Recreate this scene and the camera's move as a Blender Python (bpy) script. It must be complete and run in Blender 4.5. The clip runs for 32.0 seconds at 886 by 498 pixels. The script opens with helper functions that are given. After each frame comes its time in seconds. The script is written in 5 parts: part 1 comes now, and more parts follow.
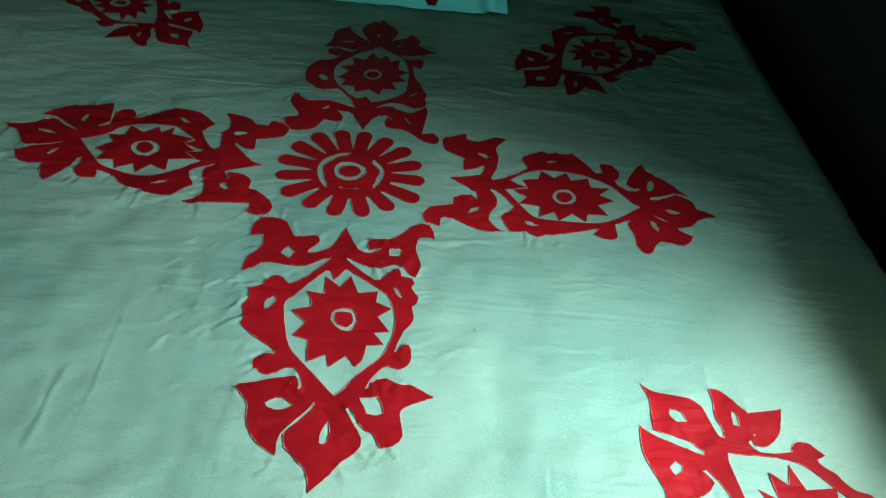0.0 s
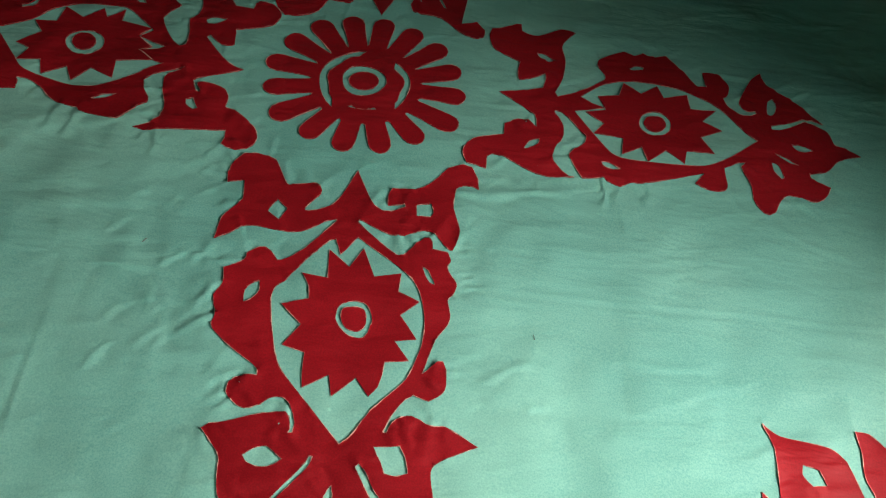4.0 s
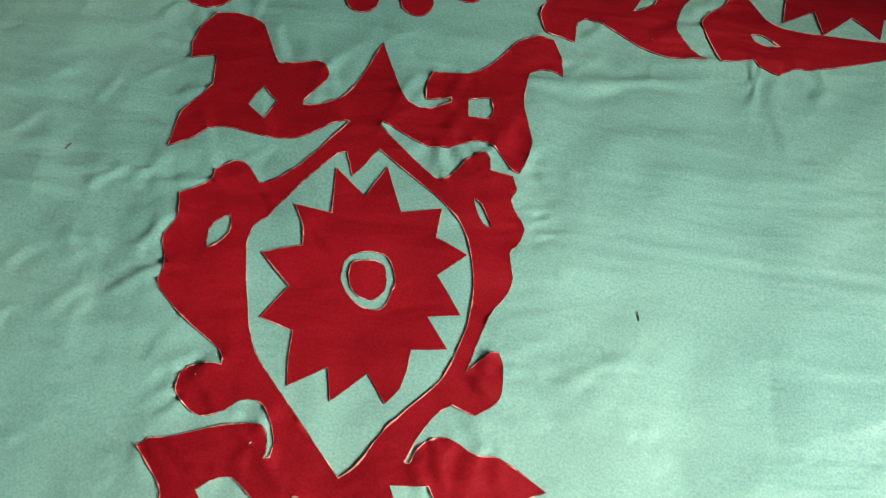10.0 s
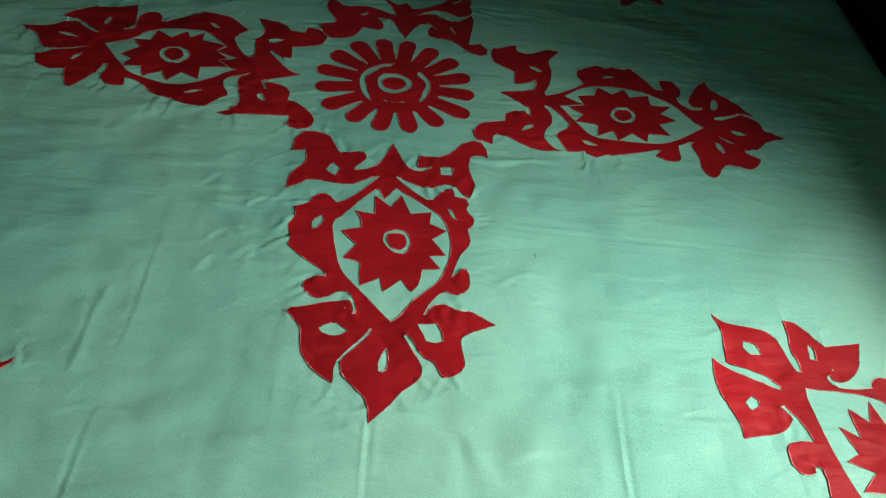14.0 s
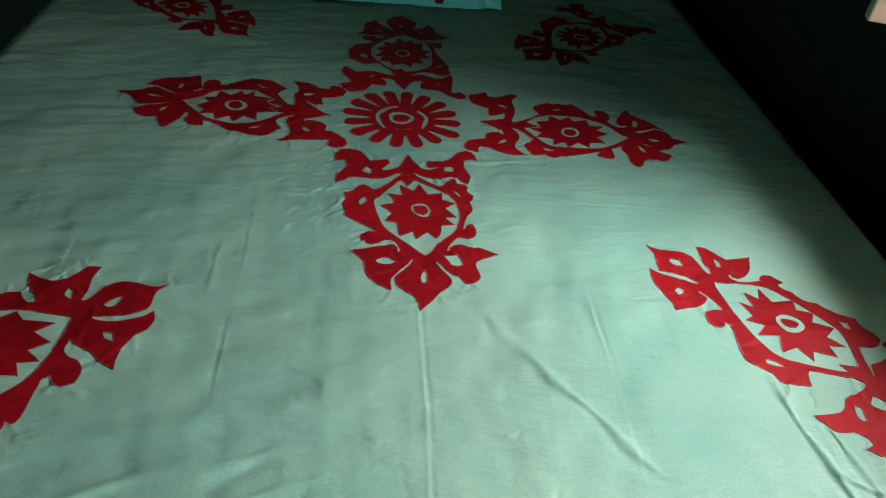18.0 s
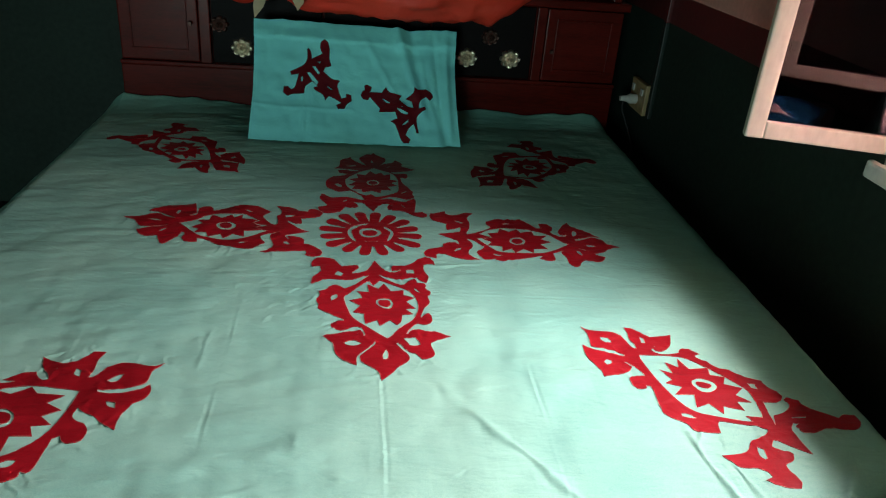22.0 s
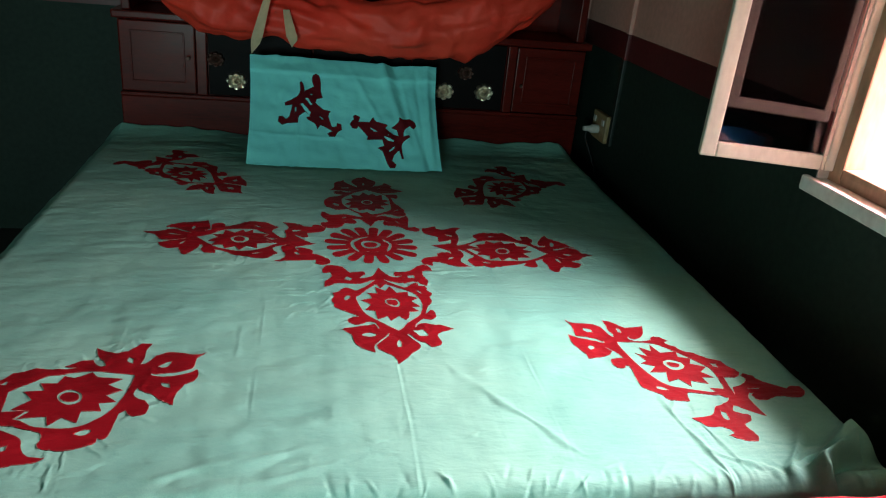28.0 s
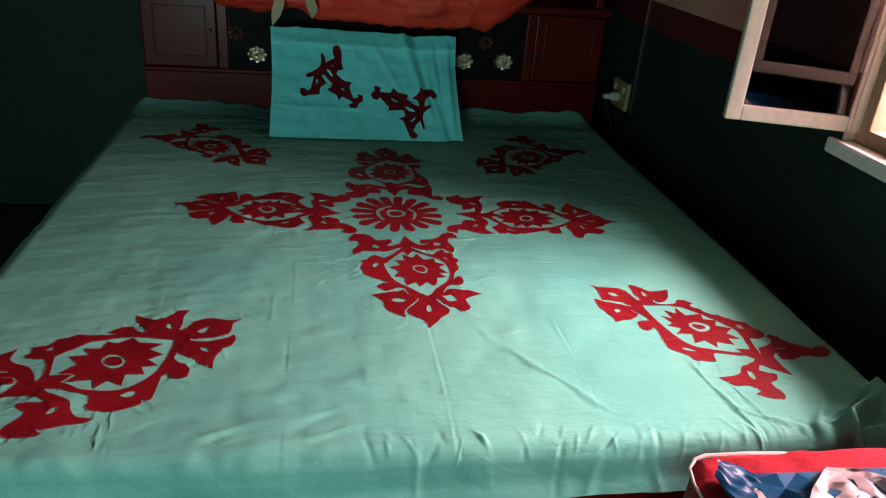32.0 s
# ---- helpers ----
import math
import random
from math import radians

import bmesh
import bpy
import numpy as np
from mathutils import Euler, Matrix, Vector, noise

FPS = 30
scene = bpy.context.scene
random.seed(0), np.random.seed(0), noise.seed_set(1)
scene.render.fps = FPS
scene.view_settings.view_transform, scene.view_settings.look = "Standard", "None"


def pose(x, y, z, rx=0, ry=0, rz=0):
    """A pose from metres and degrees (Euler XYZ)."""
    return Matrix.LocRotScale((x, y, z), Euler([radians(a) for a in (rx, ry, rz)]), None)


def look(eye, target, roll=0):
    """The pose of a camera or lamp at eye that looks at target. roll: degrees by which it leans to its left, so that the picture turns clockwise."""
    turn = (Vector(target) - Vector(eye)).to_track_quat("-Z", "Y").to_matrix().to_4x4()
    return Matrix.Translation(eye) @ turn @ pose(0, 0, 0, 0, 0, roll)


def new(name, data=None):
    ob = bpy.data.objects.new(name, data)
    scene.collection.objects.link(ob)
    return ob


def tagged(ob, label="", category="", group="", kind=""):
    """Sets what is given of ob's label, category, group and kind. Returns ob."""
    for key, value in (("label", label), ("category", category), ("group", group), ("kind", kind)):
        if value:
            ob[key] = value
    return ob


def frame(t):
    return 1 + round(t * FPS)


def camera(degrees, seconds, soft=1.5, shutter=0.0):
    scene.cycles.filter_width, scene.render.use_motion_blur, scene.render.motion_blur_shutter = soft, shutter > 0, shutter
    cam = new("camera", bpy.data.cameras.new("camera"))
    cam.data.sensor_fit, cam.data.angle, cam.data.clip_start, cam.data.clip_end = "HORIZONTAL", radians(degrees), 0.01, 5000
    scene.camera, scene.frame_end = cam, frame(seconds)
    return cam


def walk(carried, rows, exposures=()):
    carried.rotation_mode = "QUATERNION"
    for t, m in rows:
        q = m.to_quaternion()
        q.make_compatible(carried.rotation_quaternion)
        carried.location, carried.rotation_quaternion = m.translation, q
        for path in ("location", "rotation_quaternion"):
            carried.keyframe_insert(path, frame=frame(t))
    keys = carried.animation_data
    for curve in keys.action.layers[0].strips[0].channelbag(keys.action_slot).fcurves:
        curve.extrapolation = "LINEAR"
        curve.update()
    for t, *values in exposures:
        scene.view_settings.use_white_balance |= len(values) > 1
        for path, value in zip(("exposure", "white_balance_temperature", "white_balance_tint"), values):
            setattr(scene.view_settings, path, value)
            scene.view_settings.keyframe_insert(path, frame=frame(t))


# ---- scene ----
cam = camera(61.7, 32.0, soft=1.1)
PATH = [
    (0, (0.104, -1.004, 1.301), (0.198, 0.479, -0.037), 6.9),
    (0.5, (0.108, -0.984, 1.296), (0.226, 0.472, -0.07), 7.4),
    (1, (0.103, -0.957, 1.285), (0.233, 0.47, -0.11), 8.2),
    (1.5, (0.095, -0.921, 1.266), (0.24, 0.457, -0.177), 8.7),
    (2, (0.093, -0.869, 1.249), (0.235, 0.439, -0.257), 9.0),
    (2.5, (0.095, -0.813, 1.232), (0.216, 0.462, -0.303), 8.9),
    (3, (0.084, -0.774, 1.219), (0.206, 0.467, -0.344), 10.0),
    (3.5, (0.076, -0.728, 1.205), (0.179, 0.467, -0.396), 9.2),
    (5.5, (0.079, -0.569, 1.119), (0.108, 0.489, -0.579), 9.0),
    (6, (0.086, -0.533, 1.095), (0.095, 0.505, -0.614), 8.2),
    (6.5, (0.086, -0.505, 1.069), (0.12, 0.487, -0.667), 10.0),
    (7, (0.081, -0.474, 1.04), (0.066, 0.495, -0.71), 7.6),
    (7.5, (0.085, -0.447, 1.012), (0.08, 0.522, -0.737), 7.7),
    (8, (0.088, -0.429, 0.996), (0.041, 0.525, -0.761), 5.3),
    (8.5, (0.085, -0.429, 0.983), (0.017, 0.437, -0.818), 3.0),
    (9, (0.082, -0.454, 0.986), (0.008, 0.379, -0.83), 2.9),
    (9.5, (0.079, -0.472, 0.995), (0.021, 0.319, -0.841), 3.4),
    (10, (0.077, -0.494, 1.006), (0.054, 0.285, -0.836), 5.6),
    (10.5, (0.077, -0.526, 1.029), (0.038, 0.274, -0.803), 3.8),
    (11, (0.071, -0.57, 1.071), (0.05, 0.282, -0.738), 4.5),
    (11.5, (0.069, -0.624, 1.11), (0.062, 0.306, -0.66), 5.1),
    (12, (0.065, -0.679, 1.146), (0.1, 0.359, -0.563), 6.9),
    (12.5, (0.055, -0.76, 1.187), (0.132, 0.381, -0.454), 7.9),
    (13, (0.045, -0.839, 1.22), (0.156, 0.394, -0.351), 8.1),
    (13.5, (0.044, -0.884, 1.241), (0.145, 0.391, -0.297), 7.1),
    (14, (0.036, -0.963, 1.246), (0.139, 0.376, -0.236), 8.4),
    (14.5, (0.016, -1.054, 1.28), (0.102, 0.307, -0.182), 8.1),
    (16.5, (-0.03, -1.266, 1.285), (0.124, 0.24, -0.022), 6.0),
    (17, (-0.046, -1.33, 1.3), (0.135, 0.2, 0.025), 6.4),
    (17.5, (-0.071, -1.378, 1.303), (0.141, 0.167, 0.05), 7.7),
    (18, (-0.073, -1.396, 1.312), (0.14, 0.162, 0.076), 6.8),
    (18.5, (-0.063, -1.425, 1.316), (0.161, 0.154, 0.109), 7.3),
    (19, (-0.052, -1.471, 1.324), (0.143, 0.139, 0.153), 6.3),
    (19.5, (-0.044, -1.51, 1.323), (0.148, 0.113, 0.171), 5.8),
    (20, (-0.043, -1.551, 1.327), (0.156, 0.114, 0.237), 6.2),
    (20.5, (-0.039, -1.58, 1.334), (0.13, 0.113, 0.282), 5.5),
    (21, (-0.032, -1.594, 1.337), (0.172, 0.122, 0.33), 5.2),
    (21.5, (-0.031, -1.61, 1.338), (0.178, 0.129, 0.373), 4.8),
    (22, (-0.033, -1.634, 1.336), (0.197, 0.141, 0.443), 4.8),
    (22.5, (-0.034, -1.654, 1.333), (0.19, 0.116, 0.43), 5.1),
    (23, (-0.045, -1.646, 1.344), (0.206, 0.128, 0.455), 5.5),
    (23.5, (-0.061, -1.642, 1.346), (0.199, 0.123, 0.442), 4.4),
    (24, (-0.064, -1.67, 1.347), (0.227, 0.085, 0.432), 4.5),
    (24.5, (-0.059, -1.708, 1.343), (0.21, 0.055, 0.438), 4.8),
    (25, (-0.069, -1.742, 1.345), (0.227, 0.039, 0.485), 4.0),
    (25.5, (-0.107, -1.764, 1.34), (0.217, -0.03, 0.398), 5.8),
    (27.5, (-0.166, -1.832, 1.347), (0.196, -0.057, 0.499), 7.0),
    (28, (-0.164, -1.835, 1.351), (0.189, -0.033, 0.559), 5.7),
    (28.5, (-0.159, -1.842, 1.342), (0.188, -0.036, 0.556), 5.1),
    (29, (-0.16, -1.837, 1.34), (0.18, -0.05, 0.509), 4.7),
    (29.5, (-0.165, -1.845, 1.343), (0.187, -0.098, 0.436), 3.4),
    (30, (-0.176, -1.851, 1.346), (0.16, -0.124, 0.394), 3.2),
    (30.5, (-0.18, -1.851, 1.346), (0.055, -0.116, 0.378), 3.9),
    (31, (-0.177, -1.853, 1.342), (0.138, -0.095, 0.441), 4.4),
    (31.5, (-0.192, -1.855, 1.343), (0.127, -0.085, 0.469), 4.4),
    (32, (-0.196, -1.859, 1.342), (0.12, -0.08, 0.484), 4.6),
]
EXPOSURES = [(0, -0.55, 7070, 41), (2, -0.8, 7120, 35), (3.5, -0.85, 7170, 34), (6, -0.67, 7360, 22), (8, -0.47, 7460, 29), (9, -0.45, 7560, 41), (11, -0.75, 7610, 47), (13, -0.8, 7430, 38), (14, -0.87, 7280, 27), (17, -1.07, 7450, 42), (19, -1.12, 7560, 51), (21, -0.77, 7500, 53), (22, -0.47, 7400, 56), (25, -0.59, 7110, 52), (28.5, -0.39, 7210, 52), (30, -0.84, 6870, 36), (32, -0.79, 6970, 45)]
walk(cam, [(t, look(eye, target, roll)) for t, eye, target, roll in PATH], EXPOSURES)

# ---- light ----
world = bpy.data.worlds.new("sky")
scene.world = world
world.use_nodes = True
wn = world.node_tree
sky = wn.nodes.new("ShaderNodeTexSky")
sky.sky_type, sky.sun_disc = "NISHITA", False
sky.sun_elevation, sky.sun_rotation = radians(35), radians(70)
wn.links.new(sky.outputs["Color"], wn.nodes["Background"].inputs["Color"])
wn.nodes["Background"].inputs["Strength"].default_value = 0.12

WIN_Y0, WIN_Y1, WIN_Z0, WIN_Z1, WALL_X, WALL_T = -1.35, -0.33, 0.885, 1.55, 1.0, 0.62


def area_lamp(name, m, sx, sy, watts, colour, spread=180):
    d = bpy.data.lights.new(name, "AREA")
    d.spread = radians(spread)
    d.shape, d.size, d.size_y, d.energy, d.color = "RECTANGLE", sx, sy, watts, colour
    ob = new(name, d)
    ob.matrix_world = m
    return ob


# daylight of the sky in the window's opening
mid = ((WIN_Y0 + WIN_Y1) / 2, (WIN_Z0 + WIN_Z1) / 2)
SKY_Z0 = 1.12      # sets the lamp's height and size, chosen to shape its light on the bed
area_lamp("window_daylight", look((WALL_X + WALL_T + 0.02, mid[0], (SKY_Z0 + WIN_Z1) / 2 + 0.10), (WALL_X - 0.4, mid[0] - 0.14, mid[1] - 0.97)),
          WIN_Y1 - WIN_Y0, WIN_Z1 - SKY_Z0, 163, (1.0, 0.615, 0.57), 106)
# added blue-green fill lamp, set in an assumed doorway behind the camera
area_lamp("added_fill_lamp", look((-1.15, -4.26, 0.74), (0.05, 0.9, 0.74)), 1.0, 1.3, 15.0, (0.38, 1.0, 0.87), 70)


# ---- materials ----
def material(name, colour, rough=0.6, metal=0.0, vary=0.15, scale=8.0, grain=60.0, bump=0.15, dist=0.002, stretch=(1, 1, 1),
             sheen=0.0, coat=0.0, spec=0.5, colour2=None):
    m = bpy.data.materials.new(name)
    m.use_nodes = True
    nt = m.node_tree
    b = nt.nodes["Principled BSDF"]
    b.inputs["Metallic"].default_value = metal
    b.inputs["Sheen Weight"].default_value = sheen
    b.inputs["Coat Weight"].default_value, b.inputs["Coat Roughness"].default_value = coat, 0.14
    b.inputs["Specular IOR Level"].default_value = spec
    tc = nt.nodes.new("ShaderNodeTexCoord")
    mp = nt.nodes.new("ShaderNodeMapping")
    mp.inputs["Scale"].default_value = stretch
    nt.links.new(tc.outputs["Object"], mp.inputs["Vector"])
    n1, n2 = nt.nodes.new("ShaderNodeTexNoise"), nt.nodes.new("ShaderNodeTexNoise")
    n1.inputs["Scale"].default_value, n1.inputs["Detail"].default_value = scale, 4
    n2.inputs["Scale"].default_value, n2.inputs["Detail"].default_value = grain, 5
    for n in (n1, n2):
        nt.links.new(mp.outputs["Vector"], n.inputs["Vector"])
    mix = nt.nodes.new("ShaderNodeMath")
    mix.operation = "ADD"
    nt.links.new(n1.outputs["Fac"], mix.inputs[0])
    nt.links.new(n2.outputs["Fac"], mix.inputs[1])
    ramp = nt.nodes.new("ShaderNodeMapRange")
    ramp.inputs["From Min"].default_value, ramp.inputs["From Max"].default_value = 0.7, 1.3
    nt.links.new(mix.outputs["Value"], ramp.inputs["Value"])
    col = nt.nodes.new("ShaderNodeMix")
    col.data_type = "RGBA"
    lo = tuple(c * (1 - vary) for c in colour)
    hi = tuple(min(1.0, c * (1 + vary)) for c in (colour2 or colour))
    col.inputs["A"].default_value, col.inputs["B"].default_value = (*lo, 1), (*hi, 1)
    nt.links.new(ramp.outputs["Result"], col.inputs["Factor"])
    nt.links.new(col.outputs["Result"], b.inputs["Base Color"])
    rr = nt.nodes.new("ShaderNodeMapRange")
    rr.inputs["To Min"].default_value, rr.inputs["To Max"].default_value = max(0.02, rough - 0.08), min(1, rough + 0.08)
    nt.links.new(n1.outputs["Fac"], rr.inputs["Value"])
    nt.links.new(rr.outputs["Result"], b.inputs["Roughness"])
    bp = nt.nodes.new("ShaderNodeBump")
    bp.inputs["Strength"].default_value, bp.inputs["Distance"].default_value = bump, dist
    nt.links.new(n2.outputs["Fac"], bp.inputs["Height"])
    nt.links.new(bp.outputs["Normal"], b.inputs["Normal"])
    return m


def woven(name, colour, colour2, vary=0.1, wrinkle=0.5, sheen=0.25, rough=0.75, spec=0.25, cloud=4.0):
    """Thin cotton: soft cloudy colour, small crumples at two sizes and the thread of the weave."""
    m = material(name, colour, rough, vary=vary, scale=cloud, grain=650.0, bump=0.05, dist=0.0002, sheen=sheen, spec=spec, colour2=colour2)
    nt = m.node_tree
    b = nt.nodes["Principled BSDF"]
    tc = next(n for n in nt.nodes if n.type == "TEX_COORD")
    old = next(n for n in nt.nodes if n.type == "BUMP")
    last = old
    def noise_at(scale, detail, stretch, spin, warp=0.6):
        mp = nt.nodes.new("ShaderNodeMapping")
        mp.inputs["Scale"].default_value = stretch
        mp.inputs["Rotation"].default_value = (0, 0, spin)
        nz = nt.nodes.new("ShaderNodeTexNoise")
        nz.inputs["Scale"].default_value, nz.inputs["Detail"].default_value, nz.inputs["Distortion"].default_value = scale, detail, warp
        nt.links.new(tc.outputs["Object"], mp.inputs["Vector"])
        nt.links.new(mp.outputs["Vector"], nz.inputs["Vector"])
        return nz.outputs["Fac"]

    def ranged(value, lo, hi, out_lo, out_hi):
        r = nt.nodes.new("ShaderNodeMapRange")
        r.interpolation_type = "SMOOTHSTEP"
        for k, v in (("From Min", lo), ("From Max", hi), ("To Min", out_lo), ("To Max", out_hi)):
            r.inputs[k].default_value = v
        nt.links.new(value, r.inputs["Value"])
        return r.outputs["Result"]

    def calc(kind, p, q):
        n = nt.nodes.new("ShaderNodeMath")
        n.operation = kind
        nt.links.new(p, n.inputs[0])
        if isinstance(q, float):
            n.inputs[1].default_value = q
        else:
            nt.links.new(q, n.inputs[1])
        return n.outputs["Value"]

    def streaks(scale, stretch, spin, mask_scale, lo, hi):
        """Long soft creases, in patches."""
        return calc("MULTIPLY", noise_at(scale, 2, stretch, spin, 0.25), ranged(noise_at(mask_scale, 1, (1, 1, 1), 0.3), lo, hi, 0.0, 1.0))

    for height, dist in ((noise_at(6.0, 3, (0.7, 2.6, 1.0), 0.10), 0.006), (noise_at(13.0, 3, (0.7, 1.6, 1.0), 0.7), 0.0048),
                         (noise_at(30.0, 2, (0.8, 1.7, 1.0), 0.35), 0.0020),
                         (streaks(11.0, (0.35, 2.4, 1.0), 0.45, 4.0, 0.42, 0.62), 0.0060),
                         (streaks(15.0, (2.2, 0.35, 1.0), 0.15, 3.3, 0.46, 0.62), 0.0024),
                         (streaks(26.0, (0.45, 2.0, 1.0), -0.35, 5.0, 0.46, 0.60), 0.0024)):
        bp = nt.nodes.new("ShaderNodeBump")
        bp.inputs["Strength"].default_value, bp.inputs["Distance"].default_value = wrinkle, dist
        nt.links.new(height, bp.inputs["Height"])
        nt.links.new(last.outputs["Normal"], bp.inputs["Normal"])
        last = bp
    nt.links.new(last.outputs["Normal"], b.inputs["Normal"])
    return m


MINT = woven("mint_cotton", (0.060, 0.430, 0.366), (0.116, 0.490, 0.392), vary=0.14, wrinkle=0.72, sheen=0.0, rough=0.6, spec=0.12, cloud=2.6)
PILLOW = woven("turquoise_cotton", (0.012, 0.74, 0.72), (0.025, 0.78, 0.75), sheen=0.0, spec=0.1)
RED = woven("red_cotton", (0.122, 0.0040, 0.0068), (0.165, 0.006, 0.010), vary=0.12, wrinkle=0.85, sheen=0.0, rough=0.6, spec=0.16)
# thread of the cuts, with their lit and dark rims put into the colour
EDGE = material("stitch_and_lit_rim_edge", (0.07, 0.025, 0.02), 0.85, vary=0.2, scale=30.0, grain=240.0, colour2=(0.42, 0.42, 0.33))
SATIN = woven("orange_red_satin", (0.95, 0.04, 0.022), (0.96, 0.06, 0.028), wrinkle=0.5, sheen=0.0, rough=0.5, spec=0.25)
CREAM = material("cream_ribbon", (0.52, 0.40, 0.25), 0.6, vary=0.12)
TEAK = material("dark_red_polished_wood", (0.115, 0.0065, 0.0035), 0.34, vary=0.35, scale=3.0, grain=40.0, bump=0.08, stretch=(1, 1, 9), coat=0.04, spec=0.12)
TEAK_X = material("dark_red_polished_board", (0.115, 0.0065, 0.0035), 0.34, vary=0.35, scale=3.0, grain=40.0, bump=0.08, stretch=(0.6, 6, 6), coat=0.04, spec=0.12)
BLACK_WOOD = material("black_lacquered_drawer_wood", (0.004, 0.002, 0.002), 0.55, spec=0.08, vary=0.3, scale=4.0, stretch=(1, 6, 6))
BRASS = material("antique_brass", (0.74, 0.60, 0.46), 0.32, metal=0.9, vary=0.3, scale=60.0, grain=200.0)
DULL_BRASS = material("tarnished_brass", (0.10, 0.04, 0.03), 0.5, metal=0.6, vary=0.3, scale=60.0, grain=200.0)
GREEN_PAINT = material("dark_green_wall_paint", (0.011, 0.031, 0.023), 0.65, spec=0.2, vary=0.25, scale=2.5, grain=50.0, bump=0.2, dist=0.003)
MAROON_PAINT = material("maroon_wall_paint", (0.11, 0.012, 0.012), 0.5, vary=0.2, scale=3.0, grain=50.0, bump=0.2, dist=0.003)
PINK_PAINT = material("dusty_pink_wall_paint", (0.66, 0.29, 0.23), 0.7, vary=0.12, scale=2.5, grain=50.0, bump=0.2, dist=0.003)
# the ceiling is out of view; its green is chosen to tint the shade
BOUNCE_CEILING = material("sea_green_bounce_ceiling", (0.11, 0.28, 0.25), 0.8, vary=0.1)
FLOOR_CEMENT = material("dark_cement_floor", (0.035, 0.03, 0.027), 0.55, vary=0.3, scale=3.0, grain=45.0)
WHITE_WOOD = material("cream_painted_window_wood", (0.45, 0.49, 0.39), 0.5, vary=0.14, scale=6.0, grain=70.0, bump=0.2, stretch=(1, 1, 0.4))
# reveal coloured darker than the sill, to cut light bounced onto the bed
REVEAL_PLASTER = material("low_bounce_plaster_reveal", (0.34, 0.34, 0.29), 0.8, vary=0.2, scale=6.0, grain=50.0, bump=0.3)
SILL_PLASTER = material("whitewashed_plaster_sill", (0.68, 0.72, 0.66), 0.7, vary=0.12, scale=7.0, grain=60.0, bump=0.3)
BROWN_FRAME = material("brown_window_frame_wood", (0.40, 0.27, 0.17), 0.5, vary=0.25, scale=5.0, stretch=(1, 1, 0.3))
IVORY = material("ivory_switch_plastic", (0.42, 0.27, 0.13), 0.45, vary=0.2, scale=30.0)
WHITE_PLASTIC = material("white_plug_plastic", (0.6, 0.58, 0.52), 0.4, vary=0.08, scale=30.0)
CABLE_BLACK = material("black_cable_rubber", (0.02, 0.02, 0.02), 0.5)
CONDUIT = material("painted_wiring_conduit", (0.008, 0.020, 0.015), 0.55, vary=0.2)
TICKING = material("dark_mattress_ticking", (0.10, 0.12, 0.11), 0.9, vary=0.2)
RED_RUG = woven("red_velvet_cloth", (0.27, 0.005, 0.011), (0.50, 0.022, 0.036), vary=0.25, wrinkle=1.0, sheen=0.05, spec=0.12, cloud=55.0)
HEM_WHITE = material("white_cotton_piping", (0.70, 0.66, 0.62), 0.8, vary=0.1)
BLUE_PLASTIC = material("blue_glossy_plastic", (0.0005, 0.13, 0.29), 0.38, vary=0.15, scale=9.0, grain=50.0, bump=0.3, dist=0.004)
SILVER_FOIL = material("white_silver_print_plastic", (0.52, 0.54, 0.56), 0.28, vary=0.3, scale=14.0, grain=40.0, bump=0.5, dist=0.004, stretch=(0.7, 2.2, 1), colour2=(0.76, 0.77, 0.78))


def glass_material():
    m = bpy.data.materials.new("window_glass")
    m.use_nodes = True
    b = m.node_tree.nodes["Principled BSDF"]
    b.inputs["Base Color"].default_value = (0.10, 0.10, 0.13, 1)
    b.inputs["Transmission Weight"].default_value = 1.0
    b.inputs["Roughness"].default_value = 0.01
    b.inputs["IOR"].default_value = 1.5
    return m


GLASS = glass_material()


# ---- small mesh tools ----
def mesh_of(name, verts, faces, mat, smooth=False):
    me = bpy.data.meshes.new(name)
    me.from_pydata([tuple(v) for v in verts], [], [tuple(f) for f in faces])
    me.materials.append(mat)
    if smooth:
        me.polygons.foreach_set("use_smooth", [True] * len(me.polygons))
    me.update()
    return me


def part(name, bm, mat, parent=None, label="", smooth=False):
    me = bpy.data.meshes.new(name)
    bm.to_mesh(me)
    bm.free()
    me.materials.append(mat)
    if smooth:
        me.polygons.foreach_set("use_smooth", [True] * len(me.polygons))
    ob = new(name, me)
    ob.parent = parent
    return tagged(ob, label)


def under(name, me, parent, label=""):
    ob = new(name, me)
    ob.parent = parent
    return tagged(ob, label)


def box(x0, x1, y0, y1, z0, z1, bevel=0.0, bm=None, seg=2):
    own = bmesh.new()
    r = bmesh.ops.create_cube(own, size=1)
    for v in r["verts"]:
        v.co = Vector((x0 + (v.co.x + 0.5) * (x1 - x0), y0 + (v.co.y + 0.5) * (y1 - y0), z0 + (v.co.z + 0.5) * (z1 - z0)))
    if bevel:
        bmesh.ops.bevel(own, geom=own.edges[:], offset=bevel, segments=seg, affect="EDGES", profile=0.6)
    if bm is None:
        return own
    me = bpy.data.meshes.new("tmp")
    own.to_mesh(me)
    own.free()
    bm.from_mesh(me)
    bpy.data.meshes.remove(me)
    return bm


